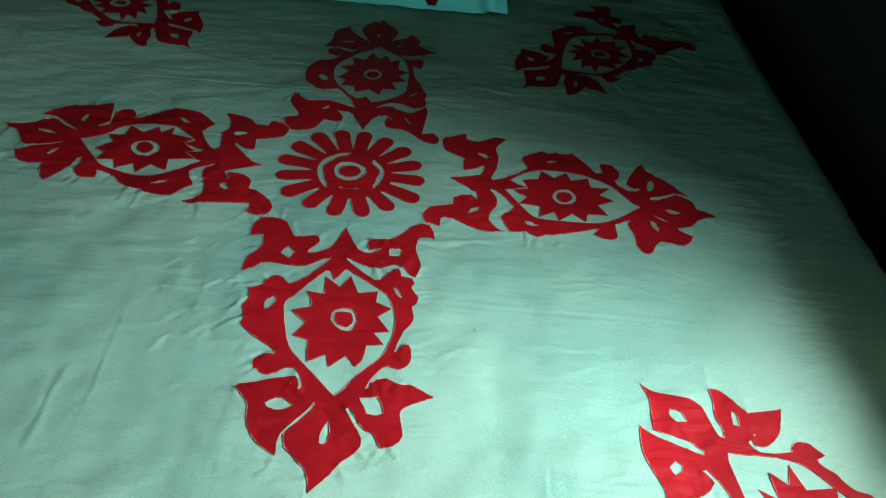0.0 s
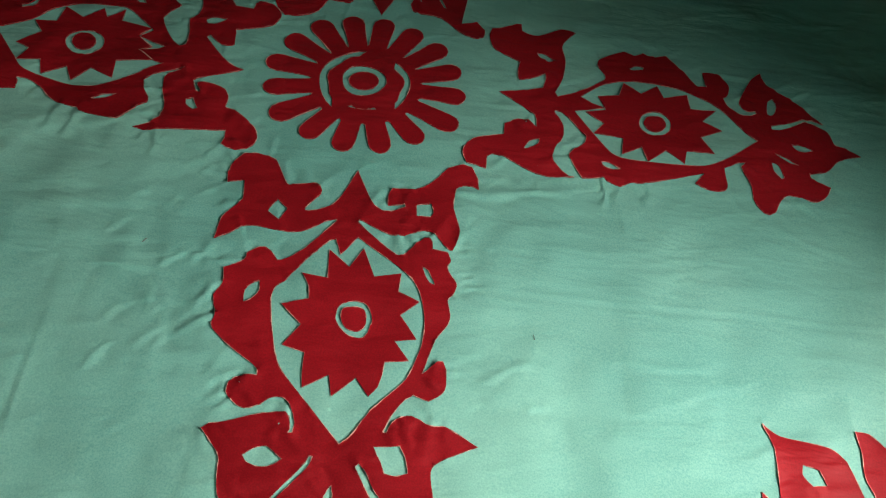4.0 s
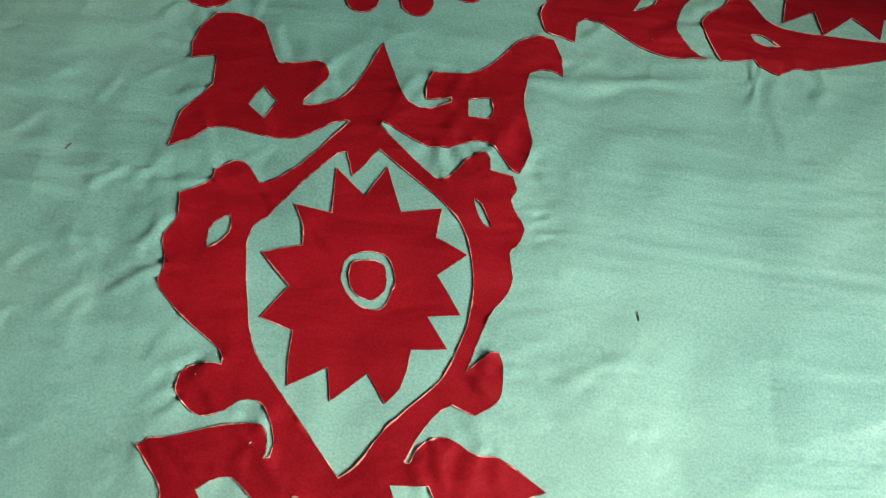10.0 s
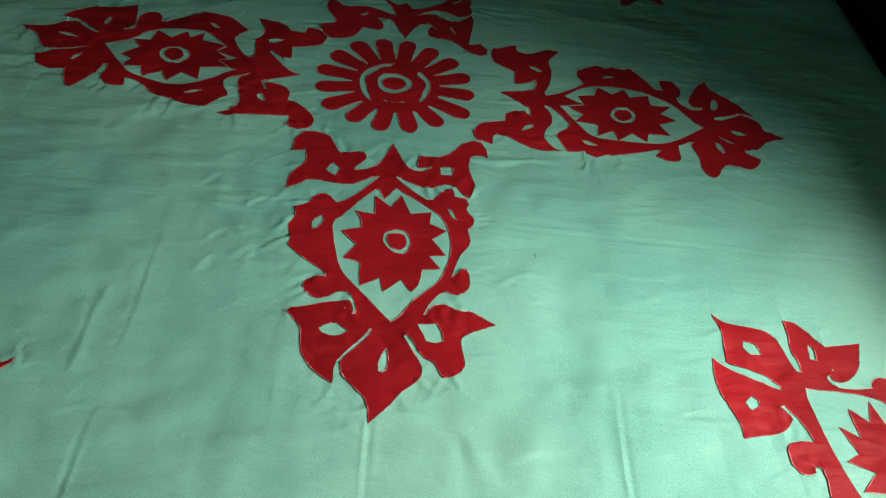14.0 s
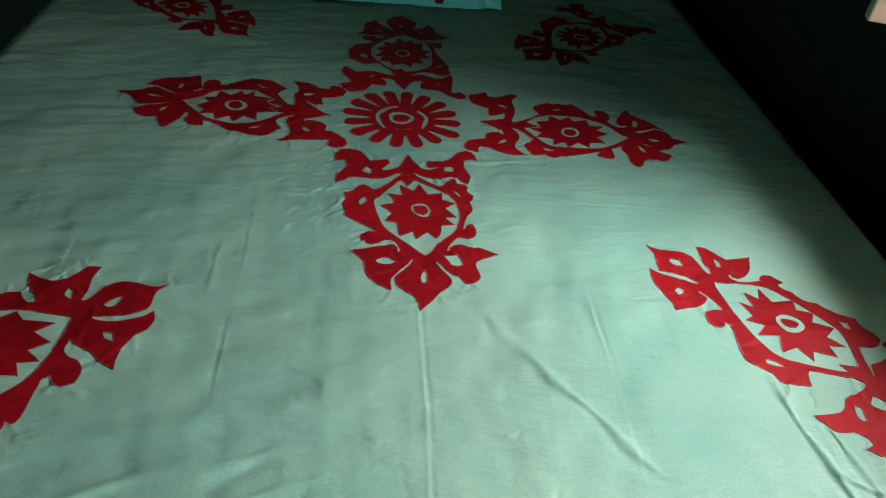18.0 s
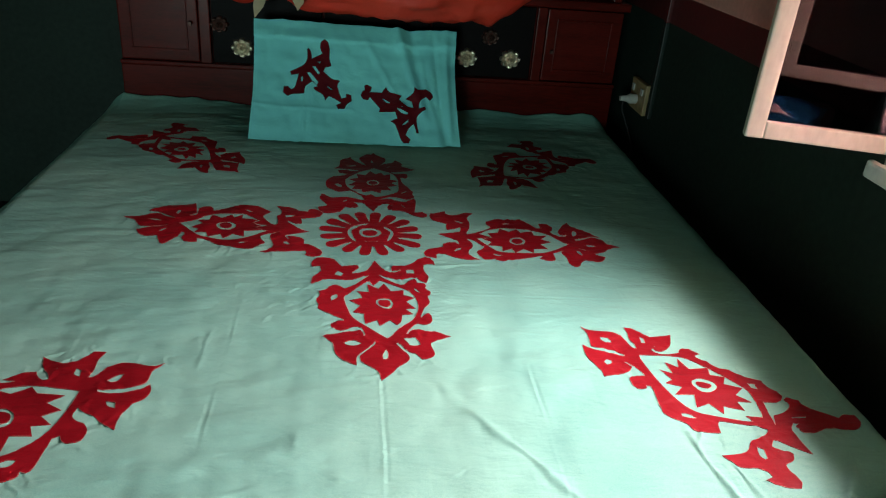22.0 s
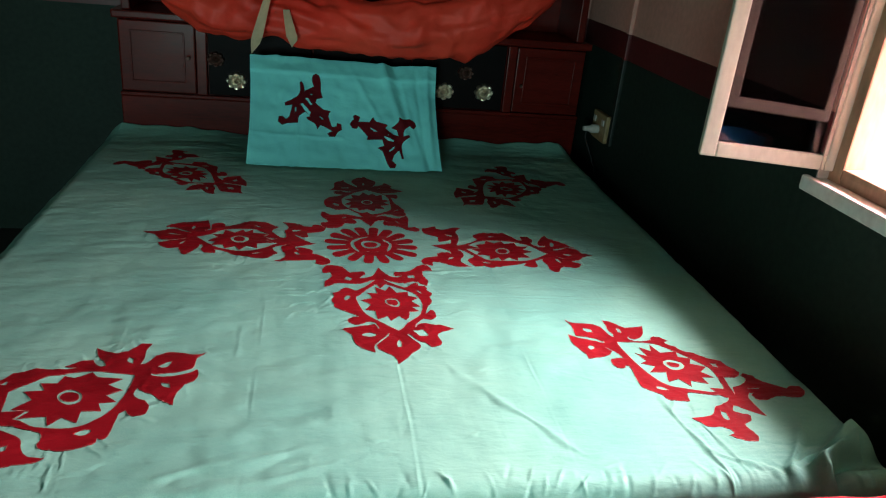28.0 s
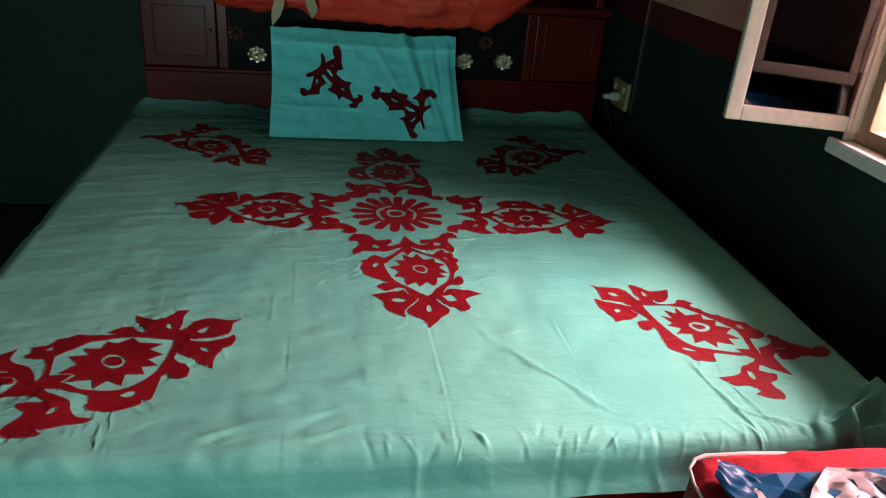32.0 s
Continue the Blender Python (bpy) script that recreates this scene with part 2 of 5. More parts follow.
def tube(points, radius, sides=8, caps=True):
    bm = bmesh.new()
    pts = [Vector(p) for p in points]
    rings = []
    for i, p in enumerate(pts):
        d = (pts[min(i + 1, len(pts) - 1)] - pts[max(i - 1, 0)]).normalized()
        a = d.cross(Vector((0.3, 0.5, 0.8))).normalized()
        b = d.cross(a)
        r = radius[i] if isinstance(radius, (list, tuple)) else radius
        rings.append([bm.verts.new(p + r * (math.cos(2 * math.pi * k / sides) * a + math.sin(2 * math.pi * k / sides) * b)) for k in range(sides)])
    for r0, r1 in zip(rings, rings[1:]):
        for k in range(sides):
            bm.faces.new((r0[k], r0[(k + 1) % sides], r1[(k + 1) % sides], r1[k]))
    if caps:
        bm.faces.new(rings[0][::-1])
        bm.faces.new(rings[-1])
    bmesh.ops.recalc_face_normals(bm, faces=bm.faces[:])
    return bm


def thing(name, label, category, group="", kind="", at=(0, 0, 0)):
    ob = new(name)
    ob.location = at
    ob.empty_display_size = 0.05
    return tagged(ob, label, category, group, kind)


# ---- the room ----
ROOM_X0, ROOM_Y0, ROOM_Y1, ROOM_Z = -1.75, -4.3, 1.36, 2.7
BAND_Z0, BAND_Z1 = 0.955, 1.05


def structure(name, bm, mat, label, parent=None):
    return tagged(part(name, bm, mat, parent, label), kind="structure", category="wall" if "wall" in name else name.split("_")[0])


floor = structure("floor", box(ROOM_X0 - 0.2, WALL_X + 0.2, ROOM_Y0 - 0.2, ROOM_Y1 + 0.2, -0.12, 0.0), FLOOR_CEMENT, "dark bare cement floor of a small bedroom")
ceiling = structure("ceiling", box(ROOM_X0 - 0.2, WALL_X + 0.2, ROOM_Y0 - 0.2, ROOM_Y1 + 0.2, ROOM_Z, ROOM_Z + 0.12), BOUNCE_CEILING, "unseen plaster ceiling, coloured sea-green to tint bounced light")


def banded_wall(name, label, spans):
    """A wall of three painted heights; spans: boxes in plan with the heights at which each begins and ends."""
    w = thing(name, label, "wall", kind="structure")
    for paint, nm, z0, z1, proud in ((GREEN_PAINT, "dado", 0.0, BAND_Z0, 0.0), (MAROON_PAINT, "painted_band", BAND_Z0, BAND_Z1, 0.0), (PINK_PAINT, "upper_wall", BAND_Z1, ROOM_Z, 0.0)):
        bm = bmesh.new()
        for x0, x1, y0, y1, b, t in spans:
            lo, hi = max(z0, b), min(z1, t)
            if hi - lo > 0.001:
                box(x0, x1, y0, y1, lo, hi, bm=bm)
        part(nm, bm, paint, w)
    return w


banded_wall("wall_east", "window wall painted dark green below a maroon band and dusty pink above",
            [(WALL_X, WALL_X + WALL_T, ROOM_Y0, WIN_Y0, 0, ROOM_Z), (WALL_X, WALL_X + WALL_T, WIN_Y1, ROOM_Y1, 0, ROOM_Z),
             (WALL_X, WALL_X + WALL_T, WIN_Y0, WIN_Y1, 0, WIN_Z0 - 0.03), (WALL_X, WALL_X + WALL_T, WIN_Y0, WIN_Y1, WIN_Z1, ROOM_Z)])
banded_wall("wall_north", "dark green, maroon and pink wall behind the headboard", [(ROOM_X0 - 0.2, WALL_X + WALL_T, ROOM_Y1, ROOM_Y1 + 0.2, 0, ROOM_Z)])
banded_wall("wall_west", "dark green, maroon and pink painted side wall", [(ROOM_X0 - 0.2, ROOM_X0, ROOM_Y0, ROOM_Y1, 0, ROOM_Z)])
# unseen doorway, added to hold the fill lamp
DOOR_X0, DOOR_X1, DOOR_Z = -1.7, -0.6, 2.1
banded_wall("wall_south", "unseen painted wall with an added doorway opposite the headboard",
            [(ROOM_X0 - 0.2, DOOR_X0, ROOM_Y0 - 0.2, ROOM_Y0, 0, ROOM_Z), (DOOR_X1, WALL_X + WALL_T, ROOM_Y0 - 0.2, ROOM_Y0, 0, ROOM_Z), (DOOR_X0, DOOR_X1, ROOM_Y0 - 0.2, ROOM_Y0, DOOR_Z, ROOM_Z)])

# ground outside, to the horizon
tagged(under("ground", mesh_of("ground", [(-60, -60, -0.13), (60, -60, -0.13), (60, 60, -0.13), (-60, 60, -0.13)], [(0, 1, 2, 3)],
       material("dry_earth_ground", (0.22, 0.17, 0.11), 0.9, vary=0.3, scale=0.6, grain=8.0)), None, "pale dry earth outside the house"), kind="structure", category="ground")

# window: sill, frame, bars and two inward casements
window = thing("window_1", "open cream-painted wooden casement window with glass panes", "window", kind="structure", at=(WALL_X, mid[0], WIN_Z0))
window_inv = Matrix.Translation((-WALL_X, -mid[0], -WIN_Z0))


def at_window(bm):
    bm.transform(window_inv)
    return bm


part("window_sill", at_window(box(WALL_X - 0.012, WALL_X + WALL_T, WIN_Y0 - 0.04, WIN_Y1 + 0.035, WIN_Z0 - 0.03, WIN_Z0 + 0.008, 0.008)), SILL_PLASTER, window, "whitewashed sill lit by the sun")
bm = bmesh.new()
for b in ((WALL_X + 0.002, WALL_X + WALL_T, WIN_Y0, WIN_Y0 + 0.004, WIN_Z0 + 0.009, WIN_Z1), (WALL_X + 0.002, WALL_X + WALL_T, WIN_Y1 - 0.004, WIN_Y1, WIN_Z0 + 0.009, WIN_Z1),
          (WALL_X + 0.002, WALL_X + WALL_T, WIN_Y0 + 0.004, WIN_Y1 - 0.004, WIN_Z1 - 0.004, WIN_Z1)):
    box(*b, bm=bm)
part("window_reveal", at_window(bm), REVEAL_PLASTER, window, "plaster reveal darkened to cut bounced light")
bm = bmesh.new()
fx0, fx1 = WALL_X + 0.03, WALL_X + 0.10
for b in ((fx0, fx1, WIN_Y0, WIN_Y0 + 0.045, WIN_Z0, WIN_Z1), (fx0, fx1, WIN_Y1 - 0.045, WIN_Y1, WIN_Z0, WIN_Z1), (fx0, fx1, -1.00, -0.95, WIN_Z0 + 0.045, WIN_Z1 - 0.045),
          (fx0, fx1, WIN_Y0 + 0.045, WIN_Y1 - 0.045, WIN_Z0, WIN_Z0 + 0.045), (fx0, fx1, WIN_Y0 + 0.045, WIN_Y1 - 0.045, WIN_Z1 - 0.045, WIN_Z1)):
    box(*b, 0.004, bm=bm)
part("window_frame", at_window(bm), BROWN_FRAME, window, "brown wooden window frame")
for k in range(8):
    y = WIN_Y0 + 0.045 + (k + 0.5) * (WIN_Y1 - WIN_Y0 - 0.09) / 8
    part("bar", at_window(tube([(fx1 + 0.01, y, WIN_Z0 + 0.02), (fx1 + 0.01, y, WIN_Z1 - 0.02)], 0.006, 8)), BROWN_FRAME, window)


def casement(hx, hy, turn):
    """A leaf hinged at (hx, hy), lying along its own x; turn: degrees of its direction from the hinge."""
    W, H, S, D = 0.320, WIN_Z1 - WIN_Z0 - 0.06, 0.036, 0.028
    leaf = new("casement")
    leaf.parent = window
    leaf.matrix_basis = window_inv @ pose(hx, hy, WIN_Z0 + 0.028, 0, 0, turn)
    for nm, b in (("stile", (0, S, -D / 2, D / 2, 0, H)), ("stile", (W - S, W, -D / 2, D / 2, 0, H)),
                  ("rail", (S, W - S, -D / 2 + 0.001, D / 2 - 0.001, 0, S)), ("rail", (S, W - S, -D / 2 + 0.001, D / 2 - 0.001, H - S, H))):
        part(nm, box(*b, 0.004), WHITE_WOOD, leaf)
    part("pane", box(S - 0.006, W - S + 0.006, -0.002, 0.002, S - 0.006, H - S + 0.006), GLASS, leaf, "dark tinted reflecting glass pane")
    for z in (0.14, H - 0.14):
        part("hinge", tube([(0, -D / 2 - 0.004, z - 0.035), (0, -D / 2 - 0.004, z + 0.035)], 0.006, 8), BROWN_FRAME, leaf)
    return leaf


casement(WALL_X + 0.05, WIN_Y1 - 0.005, 162)
casement(WALL_X + 0.03, -0.965, 176)

# switch box with plug and cable, and the conduit beside it
socket = thing("socket_box", "ivory plastic socket plate with a white plug on the green wall", "socket", at=(WALL_X, 0.985, 0.672))
part("plate", box(-0.022, 0.0, -0.075, 0.075, -0.055, 0.055, 0.005), IVORY, socket)
for k in (-0.045, 0.045):
    part("rocker", box(-0.027, -0.0225, k - 0.012, k + 0.012, 0.012, 0.036, 0.002), WHITE_PLASTIC, socket)
part("plug", tube([(-0.023, 0.0, -0.012), (-0.05, 0.0, -0.012), (-0.058, 0, -0.012), (-0.085, 0, -0.012)], [0.018, 0.018, 0.012, 0.009], 12), WHITE_PLASTIC, socket, "white round plug")
part("cable", tube([(-0.07, 0.0, -0.015), (-0.075, -0.01, -0.05), (-0.05, -0.03, -0.11), (-0.02, -0.035, -0.18), (-0.012, -0.03, -0.30)], 0.0035, 6), CABLE_BLACK, socket, "thin dark hanging cable")
conduit = thing("wiring_conduit", "plastic wiring conduit painted with the wall, running up the wall", "conduit")
part("lower_length", box(WALL_X - 0.016, WALL_X, 0.865, 0.89, 0.62, BAND_Z0, 0.004), CONDUIT, conduit)
part("middle_length", box(WALL_X - 0.016, WALL_X, 0.865, 0.89, BAND_Z0, BAND_Z1, 0.004), MAROON_PAINT, conduit)
part("upper_length", box(WALL_X - 0.016, WALL_X, 0.865, 0.89, BAND_Z1, ROOM_Z, 0.004), PINK_PAINT, conduit, "pink painted length")

# ---- the bed ----
BED_X0, BED_X1, BED_Y0, BED_Y1, BED_Z = -0.915, 0.890, -0.955, 1.03, 0.55
EDGE_R = 0.055


def crease(d, width, height):
    return height * math.exp(-(d / width) ** 2)


# soft pulls and sharp little folds of the cloth: from x, y to x, y, width, height
PULLS = [(0.114, -0.588, 0.20, -0.73, 0.014, 0.0012), (0.185, -0.705, 0.301, -0.868, 0.008, 0.0018), (0.522, -0.725, 0.546, -0.938, 0.006, 0.0028), (0.566, -0.80, 0.585, -0.93, 0.005, 0.002),
         (0.541, -0.867, 0.66, -0.945, 0.007, 0.0028), (0.69, -0.945, 0.90, -0.80, 0.020, 0.042), (0.66, -0.93, 0.84, -0.83, 0.008, 0.010), (0.645, -0.95, 0.76, -0.80, 0.009, 0.006),
         (-0.40, -0.905, -0.175, -0.844, 0.016, 0.0034), (-0.366, -0.940, -0.13, -0.885, 0.014, 0.0026), (-0.545, -0.862, -0.54, -0.915, 0.005, 0.0016),
         (-0.299, -0.44, -0.302, -0.55, 0.005, 0.0009), (0.11, -0.156, 0.239, -0.142, 0.006, 0.0022),
         (0.30, -0.12, 0.31, -0.21, 0.006, 0.0007)]


def ripple(x, y, seed):
    """Smooth noise between -1 and 1 over the plane, for whole arrays."""
    x, y = np.asarray(x, float) + seed * 17.31, np.asarray(y, float) - seed * 9.73
    i, j = np.floor(x).astype(np.int64), np.floor(y).astype(np.int64)
    u, v = x - i, y - j

    def corner(a, b):
        h = ((i + a) * 374761393 + (j + b) * 668265263) & 0xFFFFFFFF
        h = ((h ^ (h >> 13)) * 1274126177) & 0xFFFFFFFF
        t = ((h ^ (h >> 16)) & 0xFFFF) * (2 * math.pi / 65536)
        return np.cos(t) * (u - a) + np.sin(t) * (v - b)

    su, sv = u * u * u * (u * (u * 6 - 15) + 10), v * v * v * (v * (v * 6 - 15) + 10)
    low, high = corner(0, 0) * (1 - su) + corner(1, 0) * su, corner(0, 1) * (1 - su) + corner(1, 1) * su
    return 1.5 * (low * (1 - sv) + high * sv)


def along(x, y, p):
    """A fold's height: a ridge with a furrow beside it that fades at both ends."""
    x0, y0, x1, y1, w, h = p
    L = math.hypot(x1 - x0, y1 - y0)
    ux, uy = (x1 - x0) / L, (y1 - y0) / L
    t, d = ((x - x0) * ux + (y - y0) * uy) / L, (x - x0) * uy - (y - y0) * ux
    d = d + 0.10 * L * np.sin(t * 5 + x0 * 31) * t * (1 - t)
    w = w * (0.75 + 0.35 * np.sin(t * 9 + x0 * 40))
    fade = np.clip((t + 0.12) / 0.25, 0, 1) * np.clip((1.12 - t) / 0.25, 0, 1)
    return h * fade * (np.exp(-((d / w) ** 2)) - 0.5 * np.exp(-(((d - 1.7 * w) / (1.2 * w)) ** 2)))


def press(d):
    """The double line that a long-packed fold leaves in cotton."""
    return np.exp(-((d / 0.0030) ** 2)) - 0.7 * np.exp(-(((d - 0.0065) / 0.0034) ** 2)) + 0.35 * np.exp(-(((d - 0.0125) / 0.0034) ** 2))


FOLD_X, FOLD_Y, FOLD_GAP = 0.012, -0.55, 0.27


def spread_height(x, y):
    """Height of the cloth's crumples over the flat mattress."""
    x, y = np.asarray(x, float), np.asarray(y, float)
    n = ripple
    h = 0.0040 * n(x * 2.1, y * 2.6, 0.3) + 0.0015 * n(x * 6, y * 13 + 3, 1.7) + 0.0009 * n(x * 24, y * 19, 4.1)
    # the mattress gives a little towards the window's corner of the foot
    h = h - 0.0045 * np.exp(-((x - 0.60) ** 2 + (y + 0.55) ** 2) / 0.09)
    # long low waves across the side away from the window and towards the foot
    left = np.clip((0.15 - x) / 0.5, 0, 1)
    foot = np.clip((-0.45 - y) / 0.3, 0, 1)
    h += (0.0014 + 0.0009 * foot) * np.maximum(left, 0.35 * foot) * n(x * 2.2 + y * 3, y * 15 - x * 3, 6.5)
    h += 0.0011 * left * n(x * 6 + y * 5, y * 34 - x * 9, 7.7)
    # small crushed places
    patch = np.clip(n(x * 4.3, y * 4.3, 15.0) * 2.2, 0, 1)
    wx, wy = x + 0.012 * n(x * 13, y * 13, 16.0), y + 0.012 * n(x * 13, y * 13, 17.0)
    h += 0.0007 * patch * (0.45 - np.abs(n(wx * 21, wy * 33, 18.0)))
    wob = 0.003 * n(x * 5, y * 5, 9.0)
    # pressed fold lines of the packed cloth, a hand and a half apart
    k = np.round((x - FOLD_X) / FOLD_GAP)
    d = x - FOLD_X - FOLD_GAP * k + wob
    strong = 0.05 + 1.0 * n(k * 7.3, y * 5.4, 3.0) + 0.6 * (k == 0) * (y < -0.58) + 0.15 * (k == -1) * (y < -0.2) + 0.3 * (k == -2) * (y < -0.4) * (y > -0.56)
    near = np.clip((-0.15 - y) / 0.5, 0, 1)
    h += np.clip(strong, 0, 1.1) * (0.0003 + 0.00045 * near) * press(d * np.sign(np.sin(k * 2.1 + 1)))
    k = np.round((y - FOLD_Y) / FOLD_GAP)
    d = y - FOLD_Y - FOLD_GAP * k + wob
    h += np.clip(0.25 + n(x * 2.2, k * 5.1, 8.0), 0, 1) * 0.0006 * press(-d)
    # the cloth is drawn up a little against the headboard, beside the pillow
    up = np.clip((y - 0.90) / 0.12, 0, 1) ** 2
    h += up * (0.022 + 0.022 * n(x * 3.1, 0 * y, 12.0) + 0.010 * n(x * 11, y * 4, 13.0))
    for p in PULLS:
        m = 0.04
        near = (x > min(p[0], p[2]) - m) & (x < max(p[0], p[2]) + m) & (y > min(p[1], p[3]) - m) & (y < max(p[1], p[3]) + m)
        if near.any():
            h[near] += along(x[near], y[near], p)
    return h


def crest_puckers():
    """Gathers over the foot's edge: place, lean, width, height, how far down they sit and how far they reach."""
    rnd = random.Random(31)
    return [(rnd.uniform(-0.14, 0.82), rnd.gauss(0, 0.35), rnd.uniform(0.0026, 0.0058), rnd.choice((-0.8, 1, 1)) * rnd.uniform(0.0008, 0.0026),
             rnd.uniform(-0.012, 0.030), rnd.uniform(0.012, 0.030)) for k in range(58)] + \
           [(rnd.uniform(-0.05, 0.80), rnd.uniform(-0.4, 0.4), rnd.uniform(0.006, 0.012), rnd.choice((-1, 1)) * rnd.uniform(0.001, 0.003), rnd.uniform(0.05, 0.09), rnd.uniform(0.03, 0.05)) for k in range(10)] + \
           [(rnd.uniform(-0.85, -0.1), rnd.uniform(-0.9, 0.9), 0.016, 0.002, 0.02, 0.02) for k in range(6)]


PUCKERS = crest_puckers()
FOOT_R = 0.030


def spread_points(sx, sy):
    """Points of the bedspread from cloth coordinates: flat on the top, rolled over the edges and hanging."""
    sx, sy = np.asarray(sx, float), np.asarray(sy, float)
    ex0, ex1, ey0 = BED_X0 + EDGE_R, BED_X1 - EDGE_R, BED_Y0 + FOOT_R
    cx, cy = np.clip(sx, ex0, ex1), np.maximum(sy, ey0)
    a, b = sx - cx, sy - cy
    d = np.hypot(a, b)
    gather = np.zeros_like(d)
    if (sy < ey0 + 0.06).any():
        for x0, lean, w, h, mid_d, far in PUCKERS:
            e = (sx - x0 - lean * (ey0 - sy)) / w
            gather += h * np.exp(-np.minimum(e * e, 50)) * np.exp(-np.minimum(((ey0 - sy - mid_d) / far) ** 2, 50))
    flat = d < 1e-9
    safe = np.where(flat, 1.0, d)
    ux, uy = a / safe, b / safe
    R = np.where(flat, FOOT_R, EDGE_R * ux * ux + FOOT_R * uy * uy)
    quarter = R * math.pi / 2
    turn = np.minimum(d / R, math.pi / 2)
    out, down = R * np.sin(turn), R * (1 - np.cos(turn)) + np.maximum(0, d - quarter)
    run = sx * np.abs(uy) + sy * np.abs(ux)
    foot = uy < -0.5
    loose = np.where(foot, 0.3, 0.5)
    swing = (0.010 * ripple(run * 9, down * 4, 2.0) + 0.006 * ripple(run * 24, down * 6, 5.0)) * loose
    lift = spread_height(cx, cy) * np.exp(-d / 0.05) + 0.004 * loose * np.minimum(1, d / 0.03) * ripple(run * 22, d * 6, 8.0) + gather
    k = np.minimum(1, d / 0.09)
    # at the foot the cloth is tucked in under the crest and its hem stands off again
    hem = np.clip((d - 0.030) / 0.085, 0, 1.2)
    uneven = 1 + 0.6 * ripple(sx * 4.0, 0 * sx + 1.0, 4.0)
    out += foot * (0.022 * hem ** 1.4 * uneven + 0.006 * ripple(sx * 2.2, down * 22, 4.0) * k + 0.8 * gather * k)
    out += k * swing
    return np.stack((cx + ux * out, cy + uy * out, BED_Z - down + lift), axis=-1)


def quick_mesh(name, verts, faces, mat, smooth=True):
    """A mesh of equal-sided faces straight from arrays."""
    me = bpy.data.meshes.new(name)
    nf, side = faces.shape
    me.vertices.add(len(verts))
    me.vertices.foreach_set("co", np.ascontiguousarray(verts, dtype=np.float32).ravel())
    me.loops.add(nf * side)
    me.loops.foreach_set("vertex_index", np.ascontiguousarray(faces, dtype=np.int32).ravel())
    me.polygons.add(nf)
    me.polygons.foreach_set("loop_start", np.arange(0, nf * side, side, dtype=np.int32))
    me.polygons.foreach_set("use_smooth", np.full(nf, smooth))
    me.materials.append(mat)
    me.update(calc_edges=True)
    me.validate()
    return me


def bedspread_sheet(step=0.0032):
    q, qf = EDGE_R * (math.pi / 2 - 1), FOOT_R * (math.pi / 2 - 1)
    x0, x1, y0, y1 = BED_X0 - q - 0.20, BED_X1 - q + 0.20 + 2 * q, BED_Y0 - qf - 0.062, BED_Y1 - 0.004
    # closer rows and columns along the pressed folds
    def stations(vals, first):
        lines = np.arange(math.ceil((vals[0] - first) / FOLD_GAP), math.floor((vals[-1] - first) / FOLD_GAP) + 1) * FOLD_GAP + first
        vals = np.concatenate([vals] + [line + np.arange(-0.015, 0.0151, 0.0015) for line in lines])
        vals = np.sort(vals)
        return vals[np.concatenate(([True], np.diff(vals) > 0.0007))]

    X = stations(np.linspace(x0, x1, round((x1 - x0) / step) + 1), FOLD_X)
    # closer rows over the crest of the foot
    Y = np.concatenate((np.linspace(y0, BED_Y0 + 0.06, 90), np.linspace(BED_Y0 + 0.06, y1, round((y1 - BED_Y0) / step))[1:]))
    Y = stations(Y, FOLD_Y)
    gx, gy = np.meshgrid(X, Y)
    gy = gy + 0.010 * ripple(gx * 3.3, 0 * gx, 11) * np.clip(1 - (gy - y0) / 0.07, 0, 1)
    nx, ny = len(X), len(Y)
    a = (np.arange(ny - 1)[:, None] * nx + np.arange(nx - 1)[None, :]).ravel()
    return quick_mesh("sheet", spread_points(gx.ravel(), gy.ravel()), np.stack((a, a + 1, a + nx + 1, a + nx), axis=1), MINT)


# outlines of the applique, in millimetres from each motif's star
ARM_crest = [(7, 190), (27, 148), (35, 140), (45, 137), (64, 145), (63, 149), (45, 145), (44, 161), (48, 170), (82, 177), (108, 208), (124, 215), (135, 213), (142, 197), (144, 181), (137, 184), (126, 185), (119, 179), (117, 167), (117, 149), (124, 123), (123, 108), (118, 93), (112, 95), (98, 112), (86, 115), (61, 106), (47, 107), (22, 119), (17, 120)]
ARM_side = [(16, 117), (58, 82), (66, 81), (72, 87), (79, 98), (87, 105), (92, 106), (96, 102), (97, 93), (113, 90), (117, 80), (114, 72), (116, 64), (122, 55), (124, 48), (121, 38), (116, 31), (119, 8), (106, -16), (96, -52), (109, -39), (114, -38), (118, -46), (118, -67), (104, -79), (89, -74), (81, -80), (72, -94), (65, -111), (68, -112)]
ARM_lobe = [(72, -102), (80, -96), (90, -94), (107, -102), (121, -102), (150, -118), (124, -130), (112, -138), (110, -150), (115, -174), (110, -185), (102, -192), (90, -195), (79, -175), (71, -172), (62, -162), (54, -148), (47, -141), (44, -144), (63, -175), (67, -188), (64, -199), (44, -219), (36, -231), (15, -255), (12, -237), (6, -225), (-18, -201), (-22, -190)]
ARM_leaf = [(-22, -180), (2, -150), (7, -138), (4, -138), (-3, -150), (-27, -182), (-28, -211), (-49, -198), (-67, -175), (-72, -147), (-76, -139), (-93, -121), (-87, -116), (-77, -114), (-47, -103), (-31, -100), (-23, -100), (-19, -105), (-17, -114), (-18, -119), (-14, -118), (-14, -108), (-21, -92), (-29, -86), (-39, -87), (-47, -94), (-61, -99), (-74, -92), (-79, -85), (-79, -75)]
